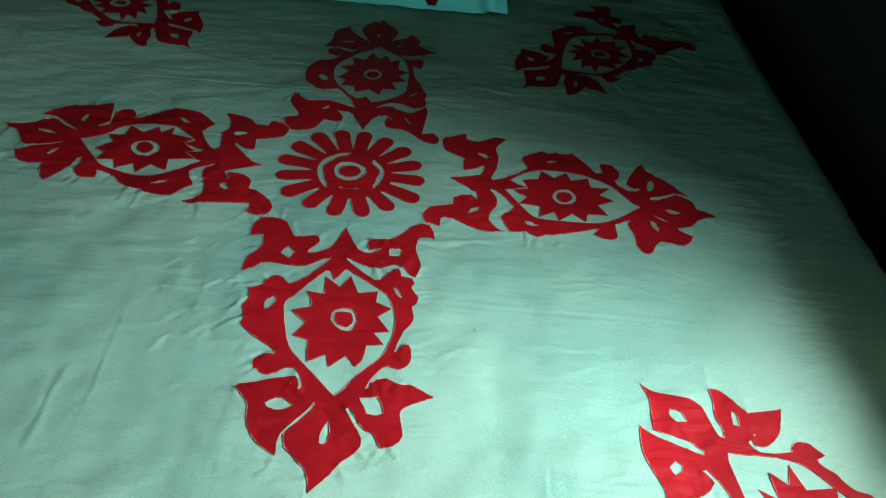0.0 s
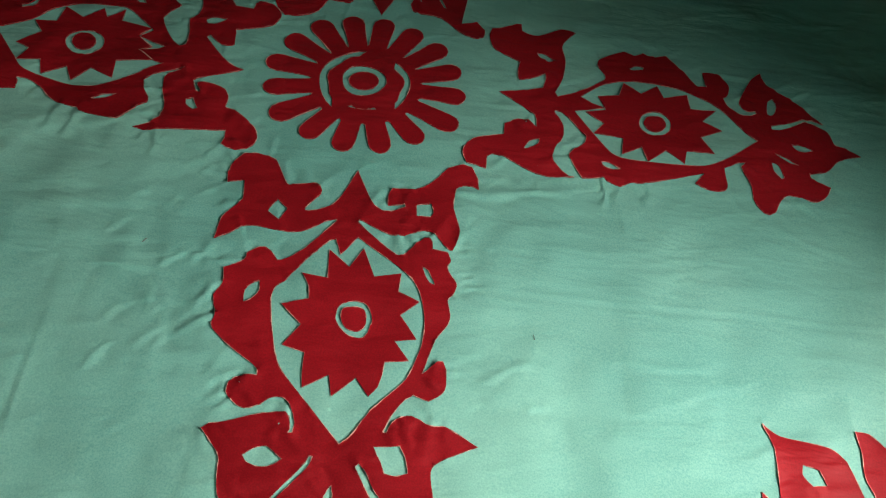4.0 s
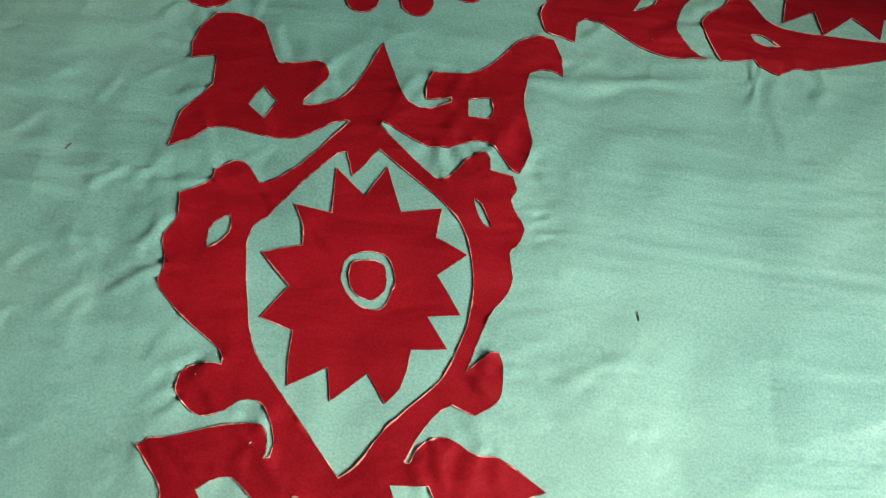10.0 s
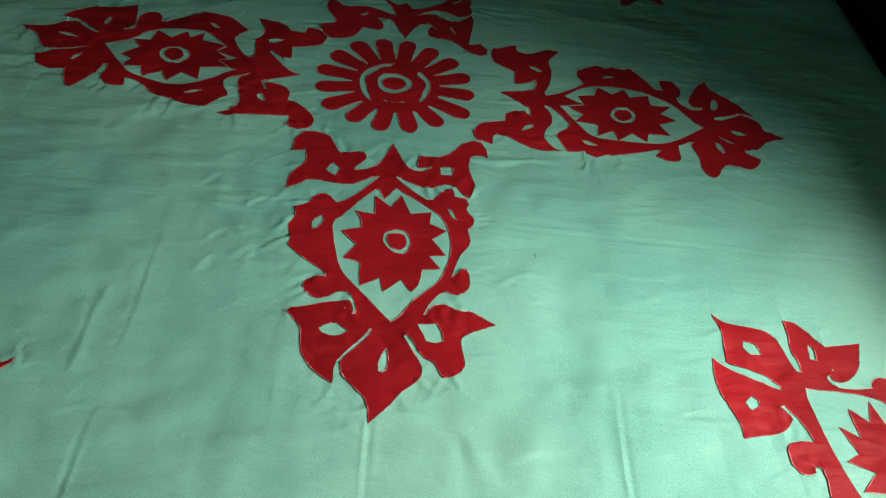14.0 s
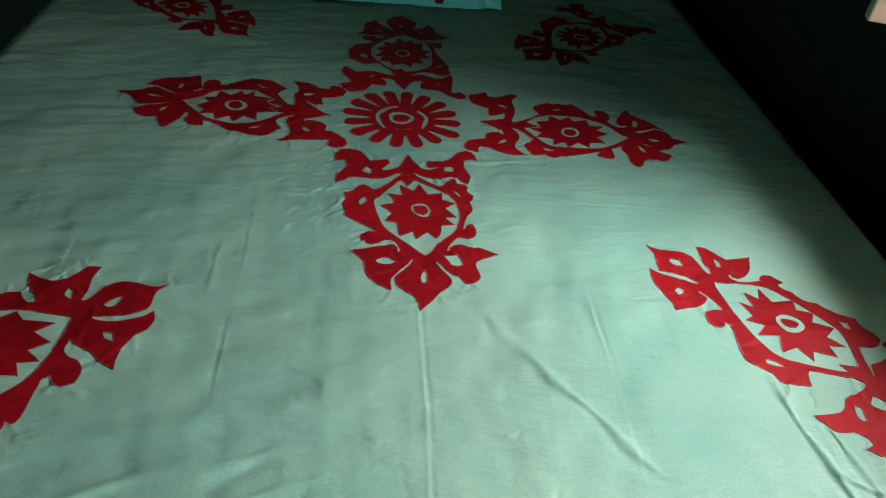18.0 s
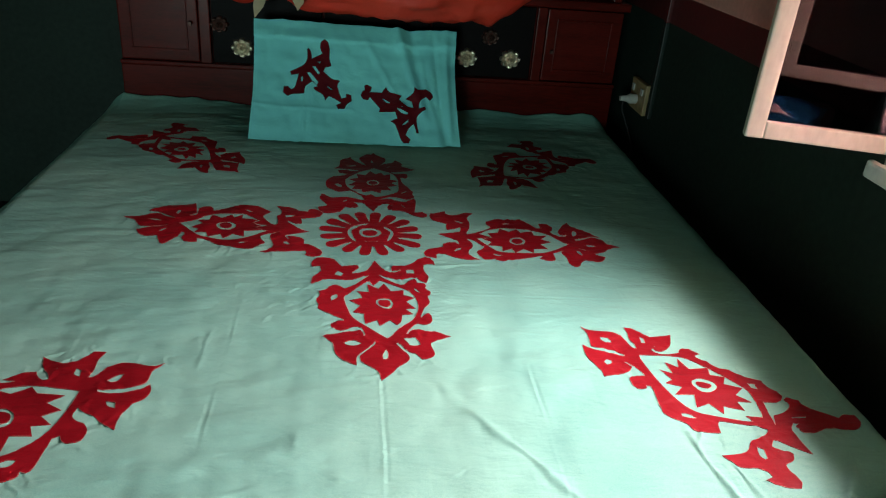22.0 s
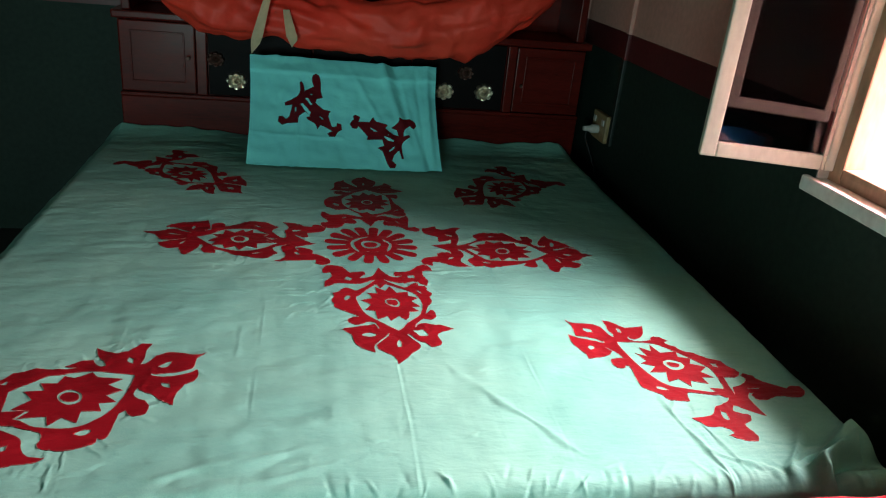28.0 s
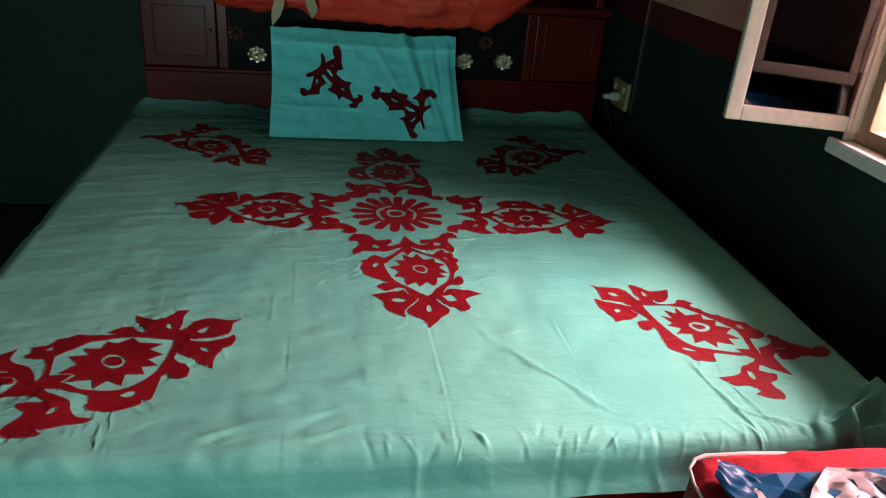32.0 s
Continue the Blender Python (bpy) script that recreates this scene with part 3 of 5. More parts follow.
ARM_tip = [(-74, -70), (-65, -67), (-55, -67), (-56, -62), (-61, -56), (-86, -40), (-105, -24), (-108, -17), (-107, -6), (-113, 13), (-107, 28), (-110, 45), (-92, 57), (-91, 66), (-85, 72), (-75, 75), (-68, 71), (-59, 60), (-50, 64), (-39, 73), (-28, 86), (-6, 118), (-10, 118), (-19, 114), (-32, 104), (-46, 98), (-61, 97), (-93, 101), (-104, 98), (-113, 90)]
ARM_rim = [(-128, 81), (-126, 108), (-111, 131), (-110, 138), (-113, 161), (-131, 156), (-133, 170), (-130, 186), (-121, 198), (-109, 201), (-94, 199), (-84, 193), (-68, 163), (-61, 161), (-38, 166), (-32, 163), (-28, 156), (-30, 148), (-42, 131), (-42, 127), (-35, 127), (-17, 136), (-7, 151)]
ARM = ARM_crest + ARM_side + ARM_lobe + ARM_leaf + ARM_tip + ARM_rim
ARM_HOLE = [(-4, 93), (3, 74), (18, 98), (73, 58), (87, 37), (94, 8), (93, -23), (83, -55), (76, -65), (57, -86), (47, -99), (38, -115), (28, -125), (-33, -61), (-40, -49), (-45, -36), (-57, 14), (-55, 28), (-48, 36), (-31, 63), (-19, 79), (-10, 90)]
ARM_STAR = [(-9, 79), (14, 60), (26, 85), (40, 51), (67, 58), (66, 36), (88, 26), (70, 9), (88, -16), (67, -20), (82, -40), (60, -43), (59, -56), (56, -68), (48, -78), (35, -61), (15, -81), (10, -60), (-13, -75), (-15, -61), (-16, -40), (-38, -34), (-24, -11), (-46, 9), (-21, 18), (-23, 32), (-32, 47), (-6, 44)]
ARM_EYES = [[(-73, 139), (-61, 127), (-67, 111), (-81, 122)], [(76, 150), (92, 154), (95, 141), (92, 135), (77, 135)], [(-72, 33), (-70, 22), (-76, 12), (-83, 8), (-84, 21), (-79, 29)], [(88, 69), (94, 65), (102, 48), (96, 51), (91, 60)], [(-53, -141), (-44, -134), (-34, -132), (-26, -137), (-19, -142), (-27, -148), (-37, -150), (-48, -147)], [(26, -161), (29, -175), (28, -191), (23, -194), (19, -192), (19, -179), (22, -168)], [(58, -125), (81, -123), (87, -134), (90, -146), (80, -149), (70, -148), (66, -139)]]
ARM_RING = [(43, 2), (42, -6), (38, -18), (29, -20), (20, -17), (12, -9), (8, 0), (10, 13), (21, 19), (36, 17)]
ARM_PUPIL = [(38, 1), (36, -9), (28, -14), (18, -10), (13, 0), (14, 10), (23, 13), (33, 12)]
CORNER_crest = [(-183, 191), (-167, 180), (-122, 172), (-109, 160), (-98, 119), (-91, 115), (-90, 128), (-95, 147), (-91, 170), (-92, 191), (-78, 190), (-63, 174), (-50, 155), (-2, 166), (-14, 135), (-24, 119), (-41, 107), (-54, 107), (-58, 115), (-62, 111), (-54, 100), (-33, 98), (-9, 102), (-6, 111), (4, 117), (17, 115), (32, 100), (19, 93), (22, 87), (37, 74)]
CORNER_side = [(51, 57), (69, 49), (83, 33), (116, 15), (119, -4), (130, -18), (133, -32), (120, -47), (87, -50), (79, -111), (88, -86), (109, -79), (127, -66), (134, -52), (130, -42), (141, -37), (157, -44), (159, -59), (204, -94), (220, -84), (238, -87), (238, -105), (224, -122), (204, -126), (182, -122), (163, -122), (149, -129), (128, -132), (116, -129), (113, -115)]
CORNER_lobe = [(123, -108), (112, -108), (102, -122), (101, -138), (106, -183), (98, -177), (71, -159), (63, -151), (54, -150), (46, -163), (52, -171), (68, -176), (73, -183), (67, -195), (48, -205), (46, -218), (51, -232), (52, -246), (46, -257), (31, -257), (13, -251), (-4, -241), (12, -232), (9, -221), (-2, -212), (-28, -211), (-39, -197), (-48, -182), (-5, -176), (16, -151)]
CORNER_leaf = [(38, -142), (56, -129), (58, -122), (42, -113), (-16, -100), (-22, -109), (-26, -129), (-58, -126), (-70, -122), (-77, -106), (-105, -86), (-108, -68), (-104, -21), (-105, -7), (-112, -4), (-115, -13), (-125, -15), (-135, -8), (-138, 9), (-134, 19), (-120, 24), (-104, 24), (-106, 35), (-115, 54), (-126, 68), (-132, 64), (-124, 58), (-121, 50), (-137, 33), (-183, 22)]
CORNER_tip = [(-183, 40), (-193, 65), (-199, 90), (-196, 125), (-182, 113), (-159, 102), (-123, 88), (-122, 94), (-137, 106), (-180, 120), (-176, 167)]
CORNER = CORNER_crest + CORNER_side + CORNER_lobe + CORNER_leaf + CORNER_tip
CORNER_HOLE = [(-93, 93), (-30, 92), (-1, 84), (22, 63), (43, 39), (70, -5), (75, -26), (71, -74), (66, -91), (54, -89), (38, -86), (44, -101), (27, -99), (-21, -85), (-46, -75), (-63, -57), (-82, -5), (-94, 75)]
CORNER_STAR = [(-20, 84), (-8, 52), (30, 57), (25, 34), (51, 27), (38, 4), (68, -9), (45, -30), (66, -50), (39, -49), (43, -72), (9, -60), (1, -81), (-15, -53), (-41, -63), (-32, -29), (-67, -29), (-45, -6), (-74, 4), (-56, 15), (-69, 47), (-47, 35), (-49, 72), (-28, 56)]
CORNER_EYES = [[(-152, 154), (-137, 150), (-133, 136), (-147, 134), (-154, 143)], [(-71, 158), (-65, 152), (-66, 134), (-74, 136)], [(-171, 67), (-162, 76), (-154, 72), (-156, 64), (-166, 57)], [(86, 9), (98, 5), (96, -12), (87, -7)], [(-77, -80), (-63, -82), (-52, -92), (-67, -91), (-77, -87)], [(120, -90), (145, -90), (143, -93), (118, -93)], [(19, -165), (28, -170), (25, -191), (19, -193), (15, -182)]]
CORNER_RING = [(22, -2), (12, -16), (-4, -23), (-17, -18), (-23, -1), (-19, 13), (-6, 21), (6, 20), (18, 12)]
CORNER_PUPIL = [(12, -2), (4, -10), (-8, -9), (-15, 2), (-12, 10), (-3, 10), (8, 5)]
RIGHT_crest = [(-185, 41), (-155, 47), (-130, 55), (-126, 70), (-126, 81), (-148, 69), (-160, 65), (-162, 78), (-159, 98), (-186, 114), (-195, 123), (-199, 146), (-196, 157), (-163, 171), (-156, 172), (-156, 160), (-134, 154), (-103, 171), (-83, 167), (-95, 151), (-102, 136), (-99, 113), (-101, 89), (-106, 69), (-115, 49), (-111, 43), (-82, 56), (-51, 80), (-48, 90), (-56, 105)]
RIGHT_side = [(-53, 120), (-19, 141), (-5, 134), (7, 141), (19, 136), (37, 139), (58, 111), (71, 87), (84, 86), (82, 112), (93, 115), (105, 110), (114, 92), (110, 75), (103, 68), (104, 60), (114, 47), (129, 41), (142, 45), (141, 49), (131, 49), (124, 57), (124, 67), (145, 106), (161, 122), (164, 105), (174, 93), (192, 79), (206, 65), (226, 38)]
RIGHT_lobe = [(213, 43), (200, 43), (181, 34), (157, 26), (157, 21), (175, 24), (203, 39), (215, 35), (229, 25), (233, 5), (246, 0), (262, -12), (243, -17), (229, -25), (215, -40), (202, -46), (189, -48), (193, -56), (211, -67), (201, -83), (186, -91), (172, -86), (156, -85), (145, -94), (137, -110), (128, -115), (120, -110), (114, -95), (114, -76), (106, -47)]
RIGHT_leaf = [(112, -41), (104, -41), (85, -52), (85, -80), (78, -86), (61, -87), (46, -79), (60, -62), (-11, -85), (-30, -87), (-43, -95), (-55, -90), (-62, -83), (-87, -87), (-100, -60), (-101, -52), (-94, -43), (-82, -33), (-79, -21), (-105, 14), (-115, 18), (-116, 15), (-110, 4), (-106, -10), (-108, -28), (-117, -43), (-121, -60), (-117, -70), (-107, -82), (-97, -87)]
RIGHT_tip = [(-137, -88), (-179, -66), (-192, -64), (-198, -68), (-199, -86), (-222, -80), (-227, -64), (-222, -50), (-211, -40), (-179, -30), (-178, -13), (-165, -4), (-150, -3), (-139, -14), (-139, -2), (-143, 9)]
RIGHT = RIGHT_crest + RIGHT_side + RIGHT_lobe + RIGHT_leaf + RIGHT_tip
RIGHT_HOLE = [(-82, 46), (-56, 69), (-35, 79), (-17, 83), (3, 84), (22, 83), (44, 78), (60, 72), (95, 48), (123, 12), (136, 0), (98, -31), (72, -47), (51, -52), (-15, -53), (-37, -50), (-52, -41), (-92, 20), (-52, 31), (-68, 37)]
RIGHT_STAR = [(-60, 50), (-33, 55), (-25, 79), (-4, 62), (19, 80), (25, 58), (56, 68), (57, 42), (90, 44), (70, 24), (93, 11), (64, -4), (77, -30), (43, -29), (38, -50), (17, -32), (-7, -53), (-12, -30), (-37, -44), (-33, -17), (-69, -14), (-55, 4), (-77, 20), (-51, 28)]
RIGHT_EYES = [[(-136, 119), (-125, 117), (-113, 107), (-120, 104), (-132, 111)], [(-155, -50), (-148, -38), (-136, -32), (-138, -40), (-150, -49)], [(-15, 107), (-5, 114), (5, 113), (3, 108), (-11, 105)], [(-63, -59), (-54, -59), (-41, -68), (-51, -69), (-60, -65)], [(178, -1), (189, -1), (204, -8), (192, -12), (183, -9)], [(146, -34), (154, -39), (157, -58), (153, -60), (146, -48)], [(154, -19), (167, -25), (179, -35), (169, -32), (158, -23)], [(171, 61), (166, 50), (161, 45), (157, 48), (158, 59), (162, 70), (168, 76), (171, 71)]]
RIGHT_RING = [(28, 8), (21, -3), (9, -8), (-2, -6), (-10, 3), (-10, 16), (-3, 27), (8, 32), (20, 30), (28, 20)]
RIGHT_PUPIL = [(22, 9), (17, 2), (9, -2), (1, 0), (-4, 6), (-5, 14), (0, 22), (8, 25), (17, 24), (22, 17)]
LEFT_crest = [(191, -30), (174, -22), (158, -8), (134, 23), (138, 28), (146, 18), (160, 9), (171, 12), (167, 42), (206, 55), (216, 67), (217, 82), (205, 97), (187, 102), (181, 98), (180, 86), (157, 88), (148, 102), (137, 109), (100, 116), (110, 99), (116, 81), (114, 63), (107, 51), (112, 26), (113, 2), (106, 0), (93, 13), (79, 36), (73, 53)]
LEFT_side = [(78, 64), (89, 77), (59, 107), (23, 119), (6, 121), (-3, 112), (-34, 91), (-46, 80), (-55, 83), (-55, 96), (-65, 107), (-79, 105), (-89, 92), (-86, 51), (-101, 43), (-103, 48), (-92, 56), (-91, 71), (-103, 124), (-137, 109), (-165, 108), (-178, 101), (-193, 88), (-205, 69), (-184, 67), (-169, 58), (-133, 29), (-139, 30), (-156, 39), (-173, 54)]
LEFT_lobe = [(-183, 60), (-198, 54), (-216, 40), (-237, 34), (-256, 33), (-241, 21), (-226, 13), (-205, -18), (-189, -24), (-166, -18), (-143, -7), (-142, -11), (-164, -22), (-184, -28), (-194, -38), (-206, -42), (-195, -63), (-184, -69), (-169, -72), (-152, -70), (-146, -90), (-138, -107), (-131, -113), (-111, -82), (-104, -62), (-103, -49), (-98, -46), (-93, -61), (-96, -77), (-92, -89)]
LEFT_leaf = [(-81, -98), (-59, -96), (-60, -84), (-63, -79), (-50, -80), (-32, -90), (-16, -106), (1, -115), (20, -119), (25, -124), (68, -130), (85, -107), (94, -100), (93, -91), (84, -77), (80, -62), (88, -51), (122, -35), (106, -48), (102, -55), (106, -77), (114, -100), (114, -115), (108, -126), (88, -138), (105, -141), (128, -136), (191, -131), (192, -145), (190, -151)]
LEFT_tip = [(204, -157), (220, -153), (228, -141), (224, -124), (212, -111), (195, -98), (183, -94), (183, -78), (175, -64), (161, -58), (146, -57), (142, -60), (149, -74), (143, -71), (136, -54), (144, -49)]
LEFT = LEFT_crest + LEFT_side + LEFT_lobe + LEFT_leaf + LEFT_tip
LEFT_HOLE = [(-119, 5), (-83, 25), (-67, 45), (-54, 55), (-33, 63), (-2, 66), (23, 63), (43, 48), (68, 25), (54, 12), (89, -3), (81, -8), (60, -11), (83, -30), (95, -32), (78, -43), (67, -54), (33, -79), (13, -83), (-10, -80), (-59, -65), (-77, -46)]
LEFT_STAR = [(-50, 54), (-24, 38), (-4, 59), (4, 43), (23, 59), (24, 38), (64, 28), (52, 13), (74, -5), (60, -12), (81, -28), (39, -35), (42, -64), (14, -52), (-3, -74), (-14, -52), (-39, -69), (-47, -46), (-75, -50), (-67, -28), (-86, -19), (-63, 3), (-79, 24), (-53, 27)]
LEFT_EYES = [[(126, 54), (137, 60), (153, 59), (141, 49), (130, 48)], [(23, 91), (34, 87), (45, 76), (35, 76)], [(-139, 62), (-137, 77), (-132, 81), (-130, 71), (-133, 57)], [(-196, 21), (-182, 22), (-161, 15), (-172, 13), (-187, 16)], [(-155, -44), (-148, -33), (-140, -28), (-143, -37), (-150, -46)], [(31, -102), (41, -94), (56, -91), (46, -98), (35, -102)], [(136, -88), (143, -85), (152, -101), (147, -103), (138, -96)]]
LEFT_RING = [(16, -5), (15, -18), (6, -27), (-8, -29), (-21, -23), (-29, -12), (-29, 1), (-20, 10), (-6, 12), (8, 6)]
LEFT_PUPIL = [(6, -5), (5, -14), (0, -20), (-8, -22), (-17, -17), (-22, -10), (-22, -1), (-17, 6), (-8, 7), (0, 3)]
TOP_crest = [(-9, -200), (-31, -155), (-41, -146), (-62, -145), (-52, -158), (-48, -170), (-52, -182), (-82, -179), (-89, -196), (-98, -209), (-116, -218), (-134, -219), (-145, -205), (-151, -187), (-147, -177), (-132, -174), (-129, -164), (-148, -131), (-150, -115), (-146, -97), (-138, -102), (-129, -113), (-114, -119), (-94, -115), (-73, -115), (-35, -131), (-27, -131), (-35, -119), (-42, -100), (-61, -75)]
TOP_side = [(-72, -66), (-96, -74), (-110, -73), (-122, -57), (-133, -48), (-140, -9), (-135, 19), (-120, 44), (-97, 50), (-80, 66), (-106, 73), (-109, 89), (-104, 98), (-84, 99), (-65, 89), (-48, 95), (-51, 102), (-122, 112), (-111, 127), (-106, 145), (-105, 172), (-93, 191), (-74, 201), (-70, 184), (-33, 146), (-26, 143), (-34, 159), (-45, 180), (-49, 194), (-40, 217)]
TOP_lobe = [(-25, 235), (-14, 235), (-6, 248), (28, 204), (31, 186), (15, 145), (27, 158), (51, 172), (60, 192), (73, 176), (82, 160), (76, 146), (97, 129), (116, 118), (94, 103), (67, 95), (43, 95), (52, 73), (75, 77), (90, 75), (92, 49), (87, 41), (77, 43), (70, 49), (75, 7), (87, -20), (96, -48), (102, -58), (99, -76), (103, -96)]
TOP_leaf = [(98, -107), (86, -114), (70, -112), (55, -104), (37, -104), (20, -113), (3, -130), (20, -121), (38, -117), (52, -125), (71, -132), (84, -126), (102, -108), (106, -126), (98, -199), (118, -192), (129, -208), (128, -223), (116, -225), (99, -218), (70, -192), (36, -185), (28, -171), (32, -157), (42, -156), (29, -149), (16, -152), (5, -165)]
TOP = TOP_crest + TOP_side + TOP_lobe + TOP_leaf
TOP_HOLE = [(-5, 123), (-21, 106), (-40, 90), (-71, 51), (-83, 29), (-86, 9), (-83, -21), (-74, -45), (-61, -64), (-44, -86), (-28, -99), (-14, -88), (-2, -107), (19, -100), (39, -83), (56, -66), (62, -47), (63, 21), (57, 51), (44, 81), (27, 98)]
TOP_STAR = [(-16, 92), (0, 66), (14, 83), (24, 57), (42, 68), (41, 28), (62, 20), (42, 5), (60, -12), (31, -23), (42, -50), (15, -49), (11, -73), (-12, -56), (-36, -74), (-41, -50), (-66, -51), (-58, -24), (-77, -20), (-56, 7), (-75, 23), (-50, 35), (-55, 64), (-29, 57)]
TOP_EYES = [[(-115, -19), (-108, -10), (-96, -23), (-95, -38), (-105, -36)], [(-92, -142), (-78, -129), (-78, -138), (-86, -144)], [(-85, 136), (-61, 143), (-58, 135), (-78, 131)], [(-14, 181), (-9, 184), (-6, 167), (-13, 166)], [(30, 135), (48, 144), (37, 132)], [(67, -71), (83, -54), (82, -63), (69, -74)], [(63, -149), (68, -150), (76, -170), (72, -168)]]
TOP_RING = [(9, 5), (7, -8), (-1, -16), (-12, -18), (-21, -13), (-26, -2), (-24, 11), (-15, 20), (-5, 22), (5, 16)]
TOP_PUPIL = [(4, 4), (3, -4), (-3, -10), (-11, -12), (-18, -8), (-21, -1), (-19, 8), (-13, 14), (-6, 15), (1, 11)]
NEAR_crest = [(222, 143), (203, 136), (175, 145), (151, 147), (131, 132), (119, 105), (109, 101), (111, 127), (109, 154), (115, 179), (96, 177), (83, 159), (69, 147), (47, 145), (18, 159), (27, 132), (43, 110), (49, 96), (37, 96), (28, 106), (22, 117), (4, 115), (-21, 93), (1, 90), (-28, 85), (-67, 87), (-89, 76), (-101, 73), (-112, 53), (-127, 50)]
NEAR_side = [(-136, 46), (-133, 30), (-141, 19), (-130, 9), (-105, 7), (-98, -4), (-93, -23), (-93, -44), (-99, -57), (-107, -37), (-122, -15), (-141, -7), (-158, 4), (-162, 19), (-160, 42), (-180, 25), (-207, -10), (-221, -24), (-238, -33), (-237, -45), (-225, -52), (-211, -49), (-171, -63), (-148, -65), (-133, -63), (-130, -55), (-139, -46), (-156, -43), (-136, -45), (-126, -57)]
NEAR_lobe = [(-135, -81), (-150, -104), (-132, -99), (-106, -98), (-83, -102), (-63, -115), (-74, -118), (-92, -118), (-104, -123), (-105, -130), (-89, -140), (-87, -149), (-105, -175), (-107, -187), (-101, -199), (-85, -202), (-61, -201), (-48, -197), (-45, -193), (-58, -185), (-42, -183), (-20, -175), (1, -172), (14, -167), (21, -159), (4, -158), (-10, -151), (-20, -135), (-29, -113), (-68, -89)]
NEAR_leaf = [(-80, -77), (-52, -79), (-4, -100), (2, -114), (0, -126), (6, -136), (22, -140), (45, -143), (76, -131), (86, -122), (85, -112), (94, -116), (101, -103), (103, -44), (112, -37), (121, -52), (136, -56), (147, -49), (148, -27), (139, -12), (123, -4), (116, 7), (118, 25), (128, 15), (146, 5), (166, -12), (187, -26), (187, 3), (198, 34), (213, 50)]
NEAR_tip = [(217, 70), (213, 85), (193, 71), (163, 63), (134, 66), (134, 70), (166, 74), (196, 83), (206, 96), (207, 122)]
NEAR = NEAR_crest + NEAR_side + NEAR_lobe + NEAR_leaf + NEAR_tip
NEAR_HOLE = [(106, 69), (79, 74), (25, 80), (-23, 69), (-47, 61), (-89, 14), (-81, -41), (-44, -37), (-58, -59), (-44, -64), (-21, -80), (4, -86), (31, -87), (53, -80), (69, -65), (85, -44), (96, -19), (103, 12)]
NEAR_STAR = [(-14, 67), (-19, 44), (-47, 43), (-33, 19), (-65, 15), (-44, -9), (-69, -36), (-38, -40), (-53, -58), (-8, -53), (0, -79), (16, -57), (43, -71), (42, -40), (74, -40), (64, -18), (92, -15), (71, 4), (95, 19), (66, 39), (87, 58), (44, 62), (30, 78), (4, 60)]
NEAR_EYES = [[(82, 129), (92, 123), (95, 103), (83, 112)], [(141, 94), (154, 109), (164, 112), (159, 96), (148, 90)], [(155, 42), (171, 38), (175, 22), (162, 28)], [(-112, 36), (-105, 47), (-100, 47), (-100, 36)], [(-182, -26), (-152, -25), (-152, -29), (-180, -30)], [(-55, -148), (-50, -135), (-41, -129), (-40, -141), (-48, -147)], [(47, -102), (58, -92), (72, -91), (69, -101), (59, -106)]]
NEAR_RING = [(34, -1), (34, -14), (25, -22), (13, -22), (1, -14), (-7, -1), (-6, 13), (2, 21), (15, 21), (27, 12)]
NEAR_PUPIL = [(29, -1), (29, -10), (22, -15), (12, -15), (3, -10), (-2, -1), (-1, 8), (5, 14), (15, 14), (24, 8)]
MOTIFS = [
    ((ARM, ARM_HOLE, ARM_EYES, ARM_STAR, ARM_RING, ARM_PUPIL), (1, 0, 0, 1, 0.0, -0.33)),
    ((RIGHT, RIGHT_HOLE, RIGHT_EYES, RIGHT_STAR, RIGHT_RING, RIGHT_PUPIL), (1, 0, 0, 1, 0.35, -0.03)),
    ((LEFT, LEFT_HOLE, LEFT_EYES, LEFT_STAR, LEFT_RING, LEFT_PUPIL), (1, 0, 0, 1, -0.34, 0.03)),
    ((TOP, TOP_HOLE, TOP_EYES, TOP_STAR, TOP_RING, TOP_PUPIL), (1, 0, 0, 1, 0.015, 0.33)),
    ((NEAR, NEAR_HOLE, NEAR_EYES, NEAR_STAR, NEAR_RING, NEAR_PUPIL), (1, 0, 0, 1, -0.580, -0.686)),
    ((CORNER, CORNER_HOLE, CORNER_EYES, CORNER_STAR, CORNER_RING, CORNER_PUPIL), (1, 0, 0, 1, 0.602, -0.591)),
    ((CORNER, CORNER_HOLE, CORNER_EYES, CORNER_STAR, CORNER_RING, CORNER_PUPIL), (-0.930, 0.134, -0.096, -0.972, -0.564, 0.545)),
    ((CORNER, CORNER_HOLE, CORNER_EYES, CORNER_STAR, CORNER_RING, CORNER_PUPIL), (0.971, -0.038, -0.090, -1.019, 0.495, 0.509)),
]
SPRIG_UPPER = [(-104, 342), (-92, 337), (-86, 314), (-86, 283), (-79, 258), (-100, 253), (-104, 238), (-91, 228), (-74, 216), (-50, 212), (-58, 193), (-44, 154), (-28, 158), (-28, 170), (-12, 166), (-10, 146), (-24, 135), (-33, 117), (-53, 117), (-60, 130), (-43, 139), (-66, 153), (-85, 160), (-96, 144), (-104, 164)]
SPRIG_LOWER = [(-130, 177), (-135, 186), (-121, 189), (-137, 205), (-161, 187), (-164, 162), (-201, 161), (-219, 152), (-234, 162), (-233, 182), (-219, 185), (-208, 175), (-196, 185), (-185, 229), (-210, 224), (-214, 235), (-171, 257), (-158, 281), (-160, 308), (-155, 314), (-147, 302), (-143, 278), (-109, 298), (-117, 315), (-116, 335)]
